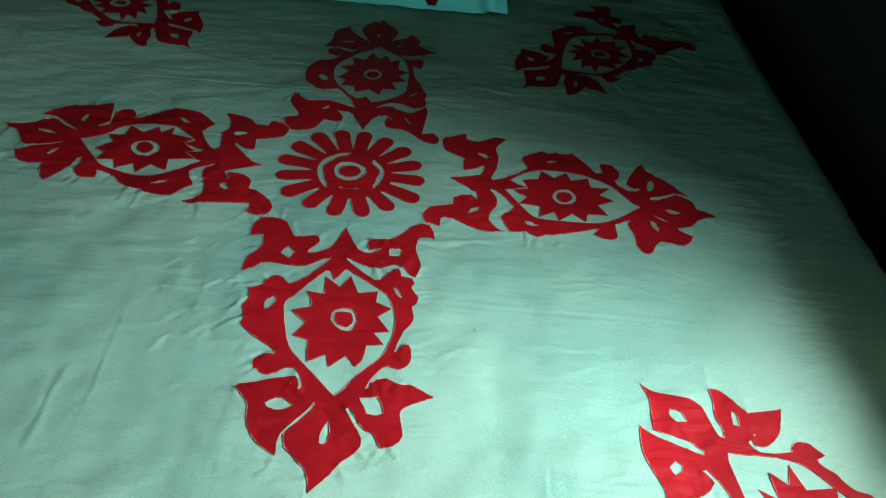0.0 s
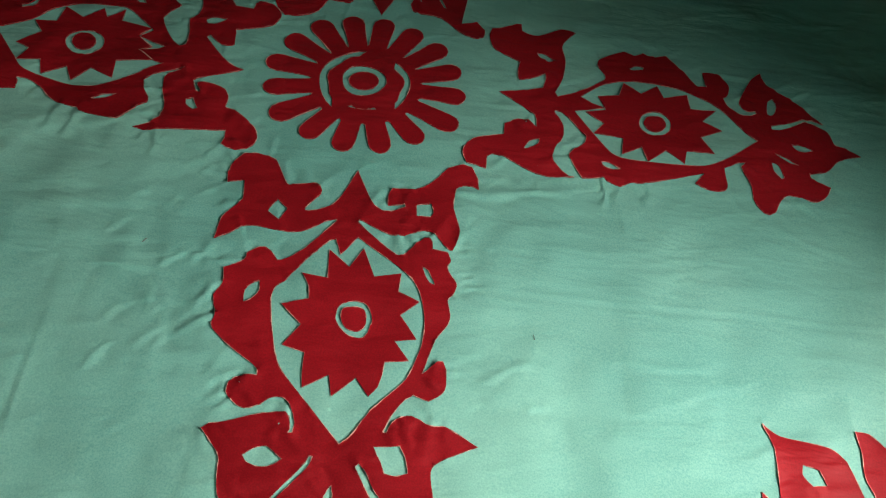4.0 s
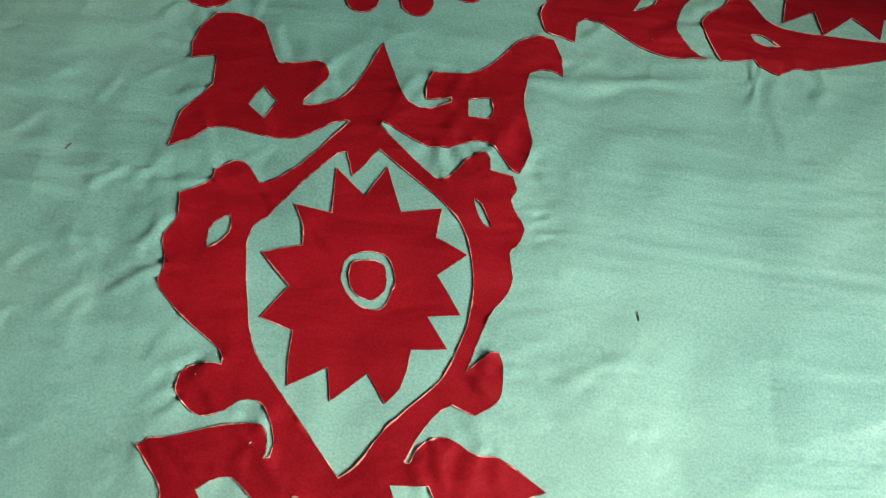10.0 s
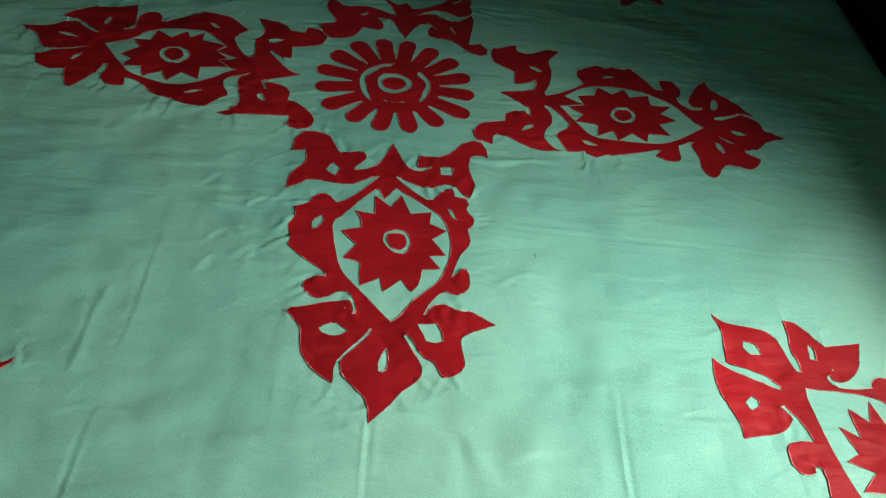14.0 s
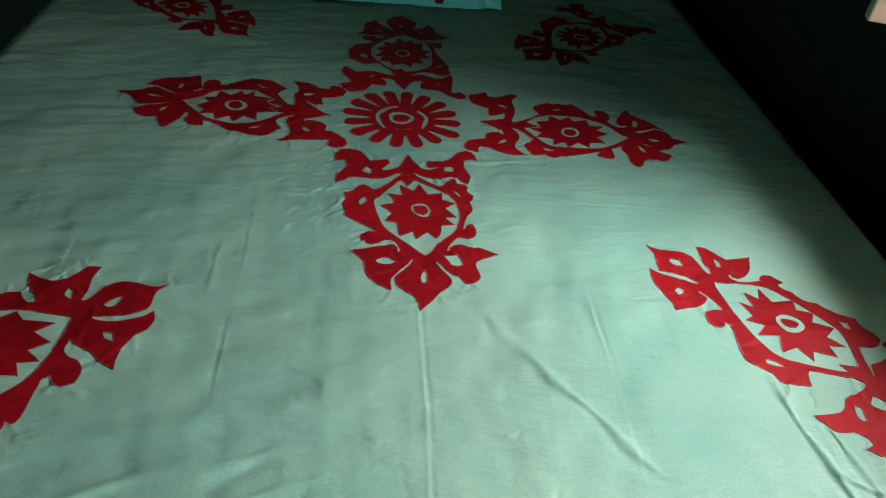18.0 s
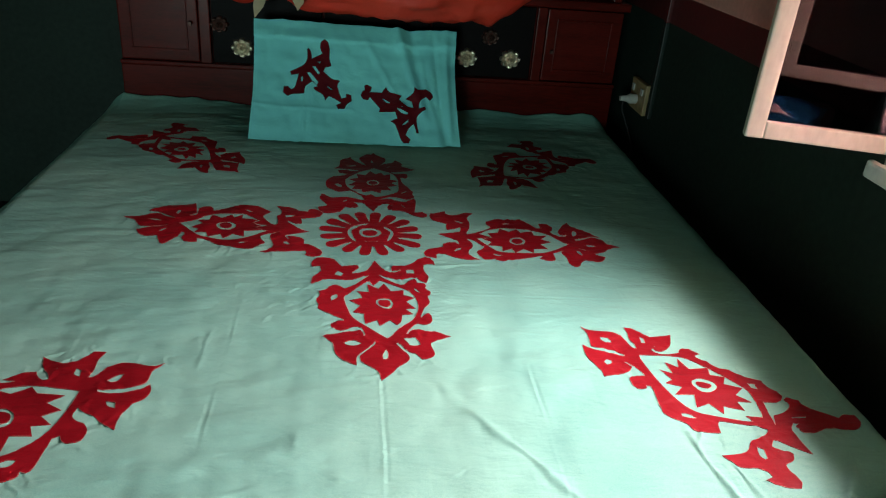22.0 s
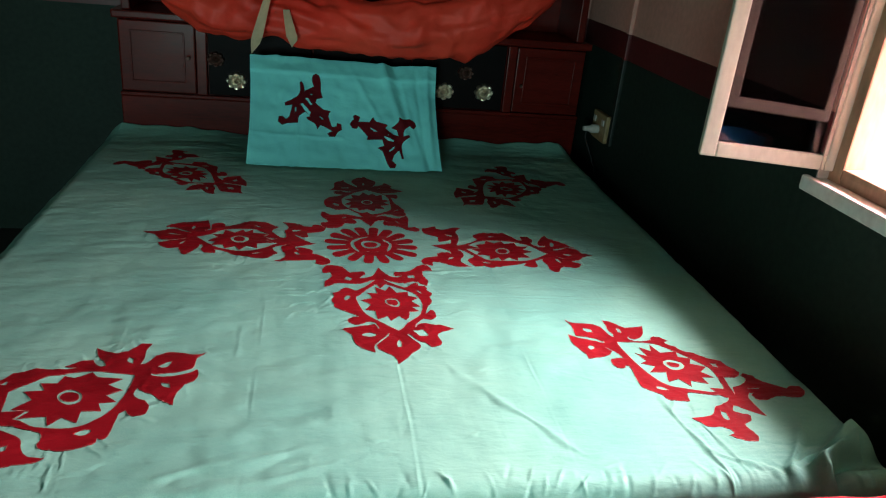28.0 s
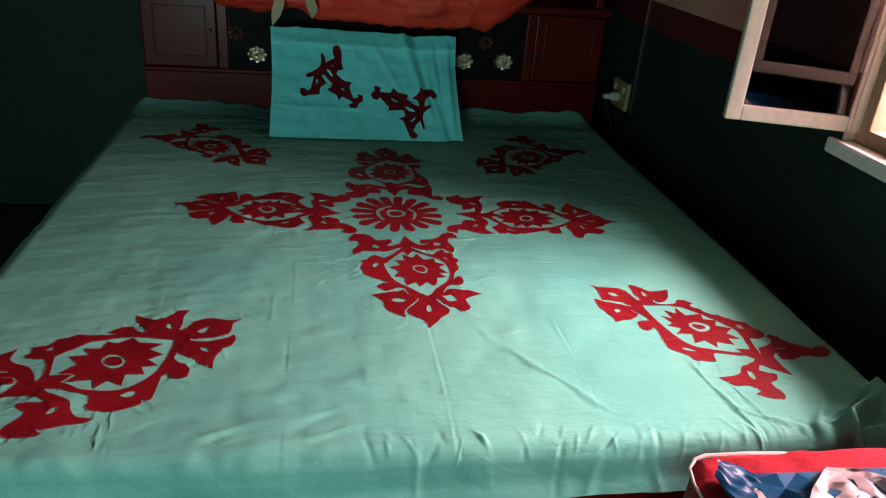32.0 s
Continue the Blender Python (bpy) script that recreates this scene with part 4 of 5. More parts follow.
SPRIG_HOLES = [[(-142, 252), (-130, 253), (-115, 231), (-122, 228)], [(-158, 232), (-148, 233), (-119, 203), (-124, 193), (-140, 205)], [(-177, 216), (-171, 220), (-170, 203), (-176, 201)], [(-126, 269), (-113, 271), (-117, 264)], [(-92, 191), (-85, 192), (-73, 182), (-79, 181)]]
TWIG_UPPER = [(38, 205), (54, 197), (48, 180), (86, 179), (100, 199), (112, 181), (151, 169), (142, 155), (168, 133), (189, 128), (184, 151), (164, 158), (190, 179), (193, 198), (206, 190), (232, 194), (252, 181), (256, 168), (245, 155), (232, 168), (216, 156), (207, 139), (207, 125), (228, 132), (230, 123)]
TWIG_LOWER = [(204, 105), (198, 84), (204, 45), (197, 44), (189, 74), (173, 60), (162, 36), (177, 23), (171, 10), (155, 9), (145, 25), (129, 71), (114, 83), (137, 91), (130, 114), (101, 116), (78, 114), (81, 128), (48, 163), (42, 153), (26, 155), (18, 168), (25, 182), (32, 186), (29, 201)]
TWIG_HOLES = [[(87, 160), (97, 158), (116, 146), (103, 146)], [(134, 126), (146, 122), (172, 110), (169, 104), (149, 109)], [(153, 72), (172, 88), (169, 78), (153, 67)]]


# stitching draws the cloth into short puckers along the cuts
def add_puckers():
    rnd = random.Random(12)
    for cut, (a, b, c, d, tx, ty) in MOTIFS:
        loop = cut[0]
        cx, cy = sum(p[0] for p in loop) / len(loop), sum(p[1] for p in loop) / len(loop)
        for i in range(len(loop)):
            if rnd.random() < 0.2:
                continue
            (x, y), (x2, y2) = loop[i], loop[(i + 1) % len(loop)]
            nx, ny = y2 - y, x - x2
            L = math.hypot(nx, ny) or 1.0
            s = math.copysign(1, nx * (x - cx) + ny * (y - cy))
            far, turn = rnd.uniform(14, 42), rnd.uniform(-0.6, 0.6)
            nx, ny = s * (nx * math.cos(turn) - ny * math.sin(turn)) / L, s * (nx * math.sin(turn) + ny * math.cos(turn)) / L
            u0, v0, u1, v1 = x - nx * 6, y - ny * 6, x + nx * far, y + ny * far
            PULLS.append((tx + (a * u0 + b * v0) / 1000, ty + (c * u0 + d * v0) / 1000, tx + (a * u1 + b * v1) / 1000, ty + (c * u1 + d * v1) / 1000,
                          rnd.uniform(0.0030, 0.0055), rnd.uniform(0.0004, 0.0013)))
    for k in range(170):
        # short crumples strewn over the cloth, most beside the near arm and towards the foot
        x, y = (rnd.gauss(-0.175, 0.035), rnd.gauss(-0.32, 0.06)) if k < 16 else (rnd.uniform(-0.8, 0.8), rnd.uniform(-0.92, 0.45))
        t, L = radians(rnd.gauss(50, 16) if k < 16 else rnd.uniform(-35, 35)), rnd.uniform(0.02, 0.035 if k < 16 else 0.09)
        PULLS.append((x, y, x + L * math.cos(t), y + L * math.sin(t), rnd.uniform(0.0035, 0.0065), rnd.uniform(0.0005, 0.0013) if k < 16 else rnd.uniform(0.0003, 0.0011)))


add_puckers()


def rounded(loop, steps=4, sharp=50):
    """The outline as the scissors cut it: curved between its marks, pointed where it turns hard."""
    P = [Vector((x, y)) for x, y in loop]
    n = len(P)
    corner = []
    for i in range(n):
        a, b = P[i] - P[i - 1], P[(i + 1) % n] - P[i]
        corner.append(a.length < 1e-6 or b.length < 1e-6 or math.degrees(a.angle(b)) > sharp)
    out = []
    for i in range(n):
        p0, p1, p2, p3 = P[i - 1], P[i], P[(i + 1) % n], P[(i + 2) % n]
        m1 = (p2 - p1) * 0.9 if corner[i] else (p2 - p0) * 0.5
        m2 = (p2 - p1) * 0.9 if corner[(i + 1) % n] else (p3 - p1) * 0.5
        lim = (p2 - p1).length * 1.2
        m1 = m1.normalized() * min(m1.length, lim) if m1.length else m1
        m2 = m2.normalized() * min(m2.length, lim) if m2.length else m2
        for k in range(steps):
            t = k / steps
            q = (2 * t**3 - 3 * t**2 + 1) * p1 + (t**3 - 2 * t**2 + t) * m1 + (3 * t**2 - 2 * t**3) * p2 + (t**3 - t**2) * m2
            fray = Vector((q.x * 0.21, q.y * 0.21, 0.5))
            out.append((q.x + 0.45 * noise.noise(fray), q.y + 0.45 * noise.noise(fray + Vector((0, 0, 7)))))
    return out


def inside(x, y, loops):
    """Which of the points lie within the outline and outside its openings."""
    odd = np.zeros(len(x), bool)
    for lp in loops:
        lp = np.asarray(lp)
        for (x0, y0), (x1, y1) in zip(lp, np.roll(lp, -1, axis=0)):
            if y0 != y1:
                odd ^= ((y0 > y) != (y1 > y)) & (x < (x1 - x0) * (y - y0) / (y1 - y0) + x0)
    return odd


def cut_cloth(name, loops, place, mat, grid=4.0):
    """A thin cut piece of cloth bounded by loops (outline and openings), laid by place(x, y) -> surface points and turned-in rim."""
    from mathutils.geometry import delaunay_2d_cdt
    pts, edges = [], []
    for lp in loops:
        s = len(pts)
        pts += [Vector(p) for p in lp]
        edges += [(s + i, s + (i + 1) % len(lp)) for i in range(len(lp))]
    rim = np.array([tuple(p) for p in pts])
    gx, gy = (g.ravel() for g in np.meshgrid(*(np.arange(rim[:, k].min() + grid / 2, rim[:, k].max(), grid) for k in (0, 1))))
    ok = inside(gx, gy, loops)
    pts += [Vector(p) for p in zip(gx[ok], gy[ok])]
    vs, es, fs, *_ = delaunay_2d_cdt(pts, edges, [], 0, 1e-4)
    flat, tri = np.array([tuple(v) for v in vs]), np.array(fs)
    mid_x, mid_y = flat[tri].mean(axis=1).T
    tri = tri[inside(mid_x, mid_y, loops)]
    used = {(int(a), int(b)) for f in tri for a, b in zip(f, (*f[1:], f[0]))}
    # the rim has corners of its own, so that its edge stays crisp
    n = len(vs)
    rims = [t for a, b in used if (b, a) not in used for t in ((n + a, 2 * n + a, 2 * n + b), (n + a, 2 * n + b, n + b))]
    faces = np.concatenate((tri, np.array(rims)))
    top, low = place(flat[:, 0], flat[:, 1], 0.0009), place(flat[:, 0], flat[:, 1], -0.0012)
    order, back = np.unique(faces, return_inverse=True)
    return quick_mesh(name, np.concatenate((top, top, low))[order], back.reshape(-1, 3), mat)


def stitched_edge(loops, place, half=0.4):
    """The stitched edge round every cut; its pale colour also carries the lit rim."""
    verts, faces = [], []
    for lp in loops:
        n, s0 = len(lp), len(verts)
        for i in range(n):
            p, a, b = Vector(lp[i]), Vector(lp[i - 1]), Vector(lp[(i + 1) % n])
            t = (b - a)
            t = t.normalized() if t.length > 1e-6 else Vector((1, 0))
            q = Vector((-t.y, t.x)) * half * max(0.02, 0.6 + 1.8 * noise.noise(Vector((p.x * 0.33, p.y * 0.33, 2))))
            verts += [(p.x + q.x, p.y + q.y), (p.x - q.x, p.y - q.y)]
        for i in range(n):
            j = (i + 1) % n
            faces.append((s0 + 2 * i, s0 + 2 * i + 1, s0 + 2 * j + 1, s0 + 2 * j))
    verts = np.array(verts)
    return quick_mesh("stitched_edge", place(verts[:, 0], verts[:, 1], 0.0012), np.array(faces), EDGE, False)


def lay(a, b, c, d, tx, ty):
    def place(x, y, up):
        return spread_points(tx + (a * x + b * y) / 1000, ty + (c * x + d * y) / 1000) + np.array((0.0, 0.0, up))
    return place


bed = thing("bed", "dark red polished wooden double bed with a storage headboard", "bed")
part("mattress", box(BED_X0 + 0.03, BED_X1 - 0.03, BED_Y0 + 0.062, BED_Y1 - 0.01, 0.36, BED_Z - 0.02, 0.05, seg=4), TICKING, bed, "dark mattress under the bedspread")
part("bed_base", box(BED_X0 + 0.05, BED_X1 - 0.05, BED_Y0 + 0.06, BED_Y1, 0.10, 0.355), TEAK_X, bed)
part("foot_board", box(BED_X0 + 0.02, -0.264, BED_Y0 + 0.035, BED_Y0 + 0.058, 0.07, 0.50, 0.004), TEAK_X, bed)
part("foot_board", box(-0.260, BED_X1 - 0.02, BED_Y0 + 0.035, BED_Y0 + 0.058, 0.07, 0.50, 0.004), TEAK_X, bed)
part("side_rail", box(BED_X0 + 0.02, BED_X0 + 0.045, BED_Y0 + 0.06, BED_Y1, 0.12, 0.44, 0.004), TEAK, bed)
part("side_rail", box(BED_X1 - 0.045, BED_X1 - 0.02, BED_Y0 + 0.06, BED_Y1, 0.12, 0.44, 0.004), TEAK, bed)
for x in (BED_X0 + 0.06, BED_X1 - 0.06):
    for y in (BED_Y0 + 0.10, BED_Y1 - 0.05):
        part("leg", box(x - 0.035, x + 0.035, y - 0.035, y + 0.035, 0.0, 0.10, 0.006), TEAK, bed)

spread = thing("bedspread", "mint green cotton bedspread with hand-cut red applique, smoothed over the bed", "bedspread")
under("sheet", bedspread_sheet(), spread)


def motif(outer, hole, eyes, star, ring, pupil, m):
    place = lay(*m)
    cuts, starry, eye = [rounded(outer), rounded(hole)] + [rounded(e) for e in eyes], [rounded(star, 2, 35), rounded(ring, 4, 85)], [rounded(pupil, 4, 85)]
    body = under("applique_motif", cut_cloth("applique_motif", cuts, place, RED), spread, "dark red cut cotton leaf and bird motif")
    under("star", cut_cloth("star", starry, place, RED), body, "red pointed star patch")
    under("star_eye", cut_cloth("star_eye", eye, place, RED), body)
    under("stitched_edge", stitched_edge(cuts + starry + eye, place), body, "stitched edge with its lit rim coloured in")


for cut, m in MOTIFS:
    motif(*cut, m)


def flower():
    """The sixteen-petalled flower in the middle of the cloth."""
    rnd = random.Random(4)
    loop = []
    for k in range(16):
        # hand-drawn petals: they lag a little on the side of the far arm
        a = radians(-2.8 + 22.5 * k - 4.1 * (1 - math.cos(2 * math.pi * k / 17.5)))
        half = math.pi / 16
        rt = 126 + rnd.uniform(-4, 4) - 8 * (math.sin(a) < -0.6)
        for r, w in ((70, -0.86), (92, -0.72), (rt - 16, -0.68), (rt - 8, -0.58), (rt - 3, -0.38), (rt - 0.6, -0.18), (rt, 0.0), (rt - 0.6, 0.18), (rt - 3, 0.38), (rt - 8, 0.58), (rt - 16, 0.68), (92, 0.72), (70, 0.86), (67, 1.0)):
            loop.append((r * math.cos(a + w * half), r * math.sin(a + w * half)))
    place = lay(1, 0, 0, 1, 0.0, 0.0)

    def circle(r, k, wob, n=28, x=0, y=0):
        return [((r + wob * math.sin(k * t + 1)) * math.cos(t) + x, (r + wob * math.sin(k * t + 1)) * math.sin(t) * 0.97 + y) for t in (2 * math.pi * i / n for i in range(n))]

    def arc_slot(a0, a1, r0, r1):
        n = 12
        up = [((r1 + 1.0 * math.sin(5 * t)) * math.cos(t), (r1 + math.sin(5 * t)) * math.sin(t)) for t in (a0 + (a1 - a0) * i / n for i in range(n + 1))]
        dn = [((r0 + 2.0 * math.sin(7 * t)) * math.cos(t), (r0 + 2.0 * math.sin(7 * t)) * math.sin(t)) for t in (a1 - (a1 - a0) * i / n for i in range(1, n))]
        return up + dn

    slots = [arc_slot(radians(95), radians(232), 47, 57), arc_slot(radians(-45), radians(52), 46, 54), arc_slot(radians(248), radians(292), 43.5, 46)]
    cuts, eye = [loop, circle(27, 3, 1.2, x=-3, y=4)] + slots, [circle(17.5, 2, 1.0, x=-3, y=4)]
    body = under("applique_flower", cut_cloth("applique_flower", cuts, place, RED), spread, "red sixteen-petalled flower patch in the middle")
    under("flower_eye", cut_cloth("flower_eye", eye, place, RED), body)
    under("stitched_edge", stitched_edge(cuts + eye, place), body, "stitched edge with its lit rim coloured in")


flower()

# ---- pillow ----
PIL_W, PIL_X = 0.672, -0.053
pillow = thing("pillow", "turquoise cotton pillow with two red applique sprigs leaning on the headboard", "pillow", at=(PIL_X, 0.69, BED_Z + 0.004))


def pillow_point(x, h, up=0.0):
    """Front of the leaning pillow; x along it and h up it in metres from its foot's middle."""
    t = min(1.0, max(0.0, h / 0.40))
    u = min(1.0, abs(x) / (PIL_W / 2))
    swell = (1 - u ** 4) * math.sin(math.pi * min(1.0, t * 0.92 + 0.08)) ** 0.7
    y = 0.235 * t - 0.030 * swell - 0.030 * (1 - t) ** 3
    wide = 1.0 + (0.035 if x > 0 else -0.012) * (1 - t) ** 2 - 0.022 * math.sin(math.pi * t) * u
    n = noise.noise
    w = 0.013 * n(Vector((x * 5, h * 4, 2))) + 0.007 * n(Vector((x * 17, h * 9, 6))) + 0.002 * n(Vector((x * 40, h * 26, 4)))
    w += 0.012 * crease(x - 0.155 - 0.30 * (0.33 - h), 0.016, 1.0) * min(1.0, max(0.0, (h - 0.06) / 0.1)) - 0.010 * crease(x - 0.20 - 0.3 * (0.33 - h), 0.02, 1.0)
    w += crease(x + 0.165, 0.005, 0.004) * (h < 0.2) + crease(h - 0.115, 0.005, 0.003) * (x < 0) + crease(h - 0.345, 0.02, 0.004)
    w += 0.005 * min(1.0, max(0.0, (h - 0.336) / 0.006)) + 0.0035 * noise.noise(Vector((x * 22 + h * 12, h * 15, 8)))
    # folds that fall from the far upper corner, and the slack cloth along the foot
    for at, lean, wide_fold, high in ((0.235, 0.22, 0.010, 0.009), (0.275, 0.10, 0.008, -0.010), (0.305, 0.02, 0.010, 0.013), (0.115, 0.55, 0.012, 0.006)):
        w += high * crease(x - at + lean * (h - 0.20), wide_fold, 1.0) * math.sin(math.pi * min(1.0, t * 0.9 + 0.05))
    w += 0.007 * (1 - t) ** 2 * n(Vector((x * 14, h * 6, 21))) + 0.004 * n(Vector((x * 9 + h * 16, h * 22 - x * 5, 23)))
    droop = -0.006 * math.sin(3.0 * x + 1.2) * t
    return Vector((x * wide, y - (w + up) * 0.81, max(0.0, 0.323 * t + (w + up) * 0.58 + droop)))


def pillow_mesh():
    nx, ny = 120, 84
    verts, faces = [], []
    for side in (0, 1):
        for j in range(ny + 1):
            for i in range(nx + 1):
                x, h = PIL_W * (i / nx - 0.5), 0.40 * j / ny
                p = pillow_point(x, h)
                if side:
                    e = min(i, nx - i) / nx * 2, min(j, ny - j) / ny * 2
                    th = 0.10 * (min(1, e[0] * 3) * min(1, e[1] * 2.2)) ** 0.5
                    p = p + Vector((0, 0.81, -0.2)) * th
                    p.z = max(p.z, 0.0)
                verts.append(p)
    w = nx + 1
    off = w * (ny + 1)
    for j in range(ny):
        for i in range(nx):
            a = j * w + i
            faces.append((a, a + 1, a + w + 1, a + w))
            a += off
            faces.append((a + w, a + w + 1, a + 1, a))
    return mesh_of("cover", verts, faces, PILLOW, smooth=True)


under("cover", pillow_mesh(), pillow)
for outline, holes in ((SPRIG_UPPER + SPRIG_LOWER, SPRIG_HOLES), (TWIG_UPPER + TWIG_LOWER, TWIG_HOLES)):
    under("applique_sprig", cut_cloth("applique_sprig", [rounded(outline, 2)] + [rounded(h, 2) for h in holes],
          lambda x, y, up: np.array([tuple(pillow_point(a / 1000, b / 1000, up + 0.001)) for a, b in zip(x, y)]), RED, 12.0), pillow, "dark red cut cotton sprig")

# ---- headboard ----
HB_X0, HB_X1, HB_Y, HB_D, HB_Z = -0.86, 0.90, 1.035, 0.30, 0.985
headboard = thing("headboard_cabinet", "dark red polished wooden storage headboard with black drawers and brass pulls", "headboard")
part("carcass", box(HB_X0, HB_X1, HB_Y + 0.02, HB_Y + HB_D, 0.0, HB_Z - 0.03, 0.004), TEAK_X, headboard)
part("top_ledge", box(HB_X0 - 0.012, HB_X1 + 0.012, HB_Y - 0.012, HB_Y + HB_D, HB_Z - 0.028, HB_Z, 0.006), TEAK_X, headboard)
part("lower_rail", box(HB_X0, HB_X1, HB_Y, HB_Y + 0.019, 0.40, 0.680, 0.004), TEAK_X, headboard)
part("moulding", box(HB_X0, HB_X1, HB_Y - 0.008, HB_Y + 0.018, 0.682, 0.696, 0.004), TEAK_X, headboard)


def cupboard_door(x0, x1, knob_x, knob_z):
    d = part("door", box(x0, x1, HB_Y - 0.004, HB_Y + 0.018, 0.700, 0.952, 0.004), TEAK, headboard)
    bm = bmesh.new()
    for b in ((x0 + 0.035, x1 - 0.035, HB_Y - 0.009, HB_Y - 0.0045, 0.735, 0.742), (x0 + 0.035, x1 - 0.035, HB_Y - 0.009, HB_Y - 0.0045, 0.912, 0.919),
              (x0 + 0.035, x0 + 0.042, HB_Y - 0.009, HB_Y - 0.0045, 0.742, 0.912), (x1 - 0.042, x1 - 0.035, HB_Y - 0.009, HB_Y - 0.0045, 0.742, 0.912)):
        box(*b, 0.0015, bm=bm)
    part("beading", bm, TEAK_X, d)
    part("knob", tube([(knob_x, HB_Y - 0.004, knob_z), (knob_x, HB_Y - 0.012, knob_z), (knob_x, HB_Y - 0.016, knob_z), (knob_x, HB_Y - 0.024, knob_z)], [0.004, 0.004, 0.008, 0.006], 10), DULL_BRASS, d, "small round tarnished brass knob")


cupboard_door(HB_X0 + 0.008, -0.592, -0.615, 0.832)
cupboard_door(0.618, HB_X1 - 0.008, 0.643, 0.806)
part("stile", box(-0.588, -0.552, HB_Y - 0.006, HB_Y + 0.018, 0.697, 0.955, 0.003), TEAK, headboard)
part("stile", box(0.580, 0.614, HB_Y - 0.006, HB_Y + 0.018, 0.697, 0.955, 0.003), TEAK, headboard)


def rosette(name, x, z, mat, size, parent):
    """A flower-shaped drawer pull: eight raised petals round a boss, cast in one piece."""
    nr, na = 9, 64
    verts, faces = [(x, HB_Y - 0.020, z)], []
    for i in range(1, nr + 1):
        t = i / nr
        for k in range(na):
            a = 2 * math.pi * k / na
            lobe = abs(math.cos(4 * a)) ** 0.6
            rad = size * t * (0.80 + 0.24 * lobe * t)
            up = 0.020 - 0.010 * t + 0.005 * math.sin(t * 9.0) * (0.4 + 0.6 * lobe) - 0.003 * (1 - lobe) * t
            if i == nr:
                up = -0.001
            verts.append((x + rad * math.cos(a) * 1.05, HB_Y - up, z + rad * math.sin(a) * 0.92))
    for k in range(na):
        faces.append((0, 1 + (k + 1) % na, 1 + k))
        for i in range(nr - 1):
            p, q = 1 + i * na + k, 1 + i * na + (k + 1) % na
            faces.append((p, q, q + na, p + na))
    return under(name, mesh_of(name, verts, faces, mat), parent, "flower-shaped cast brass pull" if mat is BRASS else "tarnished dark pull")


edges_x = (-0.550, -0.170, 0.205, 0.578)
for x0, x1, pulls in zip(edges_x, edges_x[1:], (((-0.447, 0.757, 1), (-0.52, 0.832, 0)), ((-0.05, 0.762, 1), (0.09, 0.762, 1)), ((0.340, 0.765, 1), (0.498, 0.769, 1), (0.418, 0.842, 0)))):
    dr = part("drawer", box(x0 + 0.004, x1 - 0.004, HB_Y + 0.002, HB_Y + 0.018, 0.700, 0.952, 0.003), BLACK_WOOD, headboard, "black lacquered drawer front")
    for x, z, bright in pulls:
        rosette("pull", x, z, BRASS if bright else DULL_BRASS, 0.036 if bright else 0.03, dr)
part("upper_back", box(HB_X0 + 0.02, HB_X1 - 0.02, HB_Y + HB_D - 0.022, HB_Y + HB_D - 0.002, HB_Z, 1.62, 0.004), TEAK_X, headboard)
for x in (HB_X0 + 0.02, HB_X1 - 0.05):
    part("side_post", box(x, x + 0.03, HB_Y + 0.01, HB_Y + HB_D - 0.024, HB_Z, 1.62, 0.004), TEAK, headboard)

# ---- red cloth bundle on the ledge ----
bundle = thing("cloth_bundle", "sagging orange-red satin cloth bundle with cream ribbons on a ledge", "cloth", at=(0, 0.99, HB_Z))


def bundle_mesh():
    nu, nv = 180, 72
    verts, faces = [], []
    for i in range(nu + 1):
        u = i / nu
        x = -0.70 + 1.44 * u
        ends = math.sqrt(max(0.0, 1 - (2 * u - 1) ** 6))
        sag = 0.068 + (0.20 * (max(0, x - 0.06) / 0.66) ** 2.4 if x > 0.06 else 0.075 * ((0.06 - x) / 0.76) ** 2)
        r = 0.074 * ends * (1 + 0.35 * crease(x - 0.36, 0.2, 1) - 0.22 * crease(x + 0.30, 0.05, 1) + 0.30 * crease(x + 0.52, 0.12, 1))
        for j in range(nv):
            a = 2 * math.pi * j / nv
            n = noise.noise(Vector((x * 6, math.cos(a) * 1.5, math.sin(a) * 1.5)))
            n2 = noise.noise(Vector((x * 22 + 4, a * 1.3, 3)))
            pleat = crease(x + 0.29, 0.16, 1) * math.sin(a * 9 + 3 * noise.noise(Vector((x * 5, a, 1)))) + 0.4 * crease(x - 0.3, 0.3, 1) * math.sin(a * 5 + x * 9)
            crush = 0.4 - abs(noise.noise(Vector((x * 7.5, math.cos(a) * 1.9, math.sin(a) * 1.9))))
            rr = r * (1 + 0.25 * n + 0.10 * n2 + 0.08 * pleat + 0.22 * crush)
            verts.append((x, -0.03 + rr * math.cos(a) * 0.9, sag - 0.06 + rr * math.sin(a) * 1.15))
    for i in range(nu):
        for j in range(nv):
            a, b = i * nv + j, i * nv + (j + 1) % nv
            faces.append((a, b, b + nv, a + nv))
    faces.append(tuple(range(nv))[::-1])
    faces.append(tuple(nu * nv + j for j in range(nv)))
    return mesh_of("cloth", verts, faces, SATIN, smooth=True)


under("cloth", bundle_mesh(), bundle)


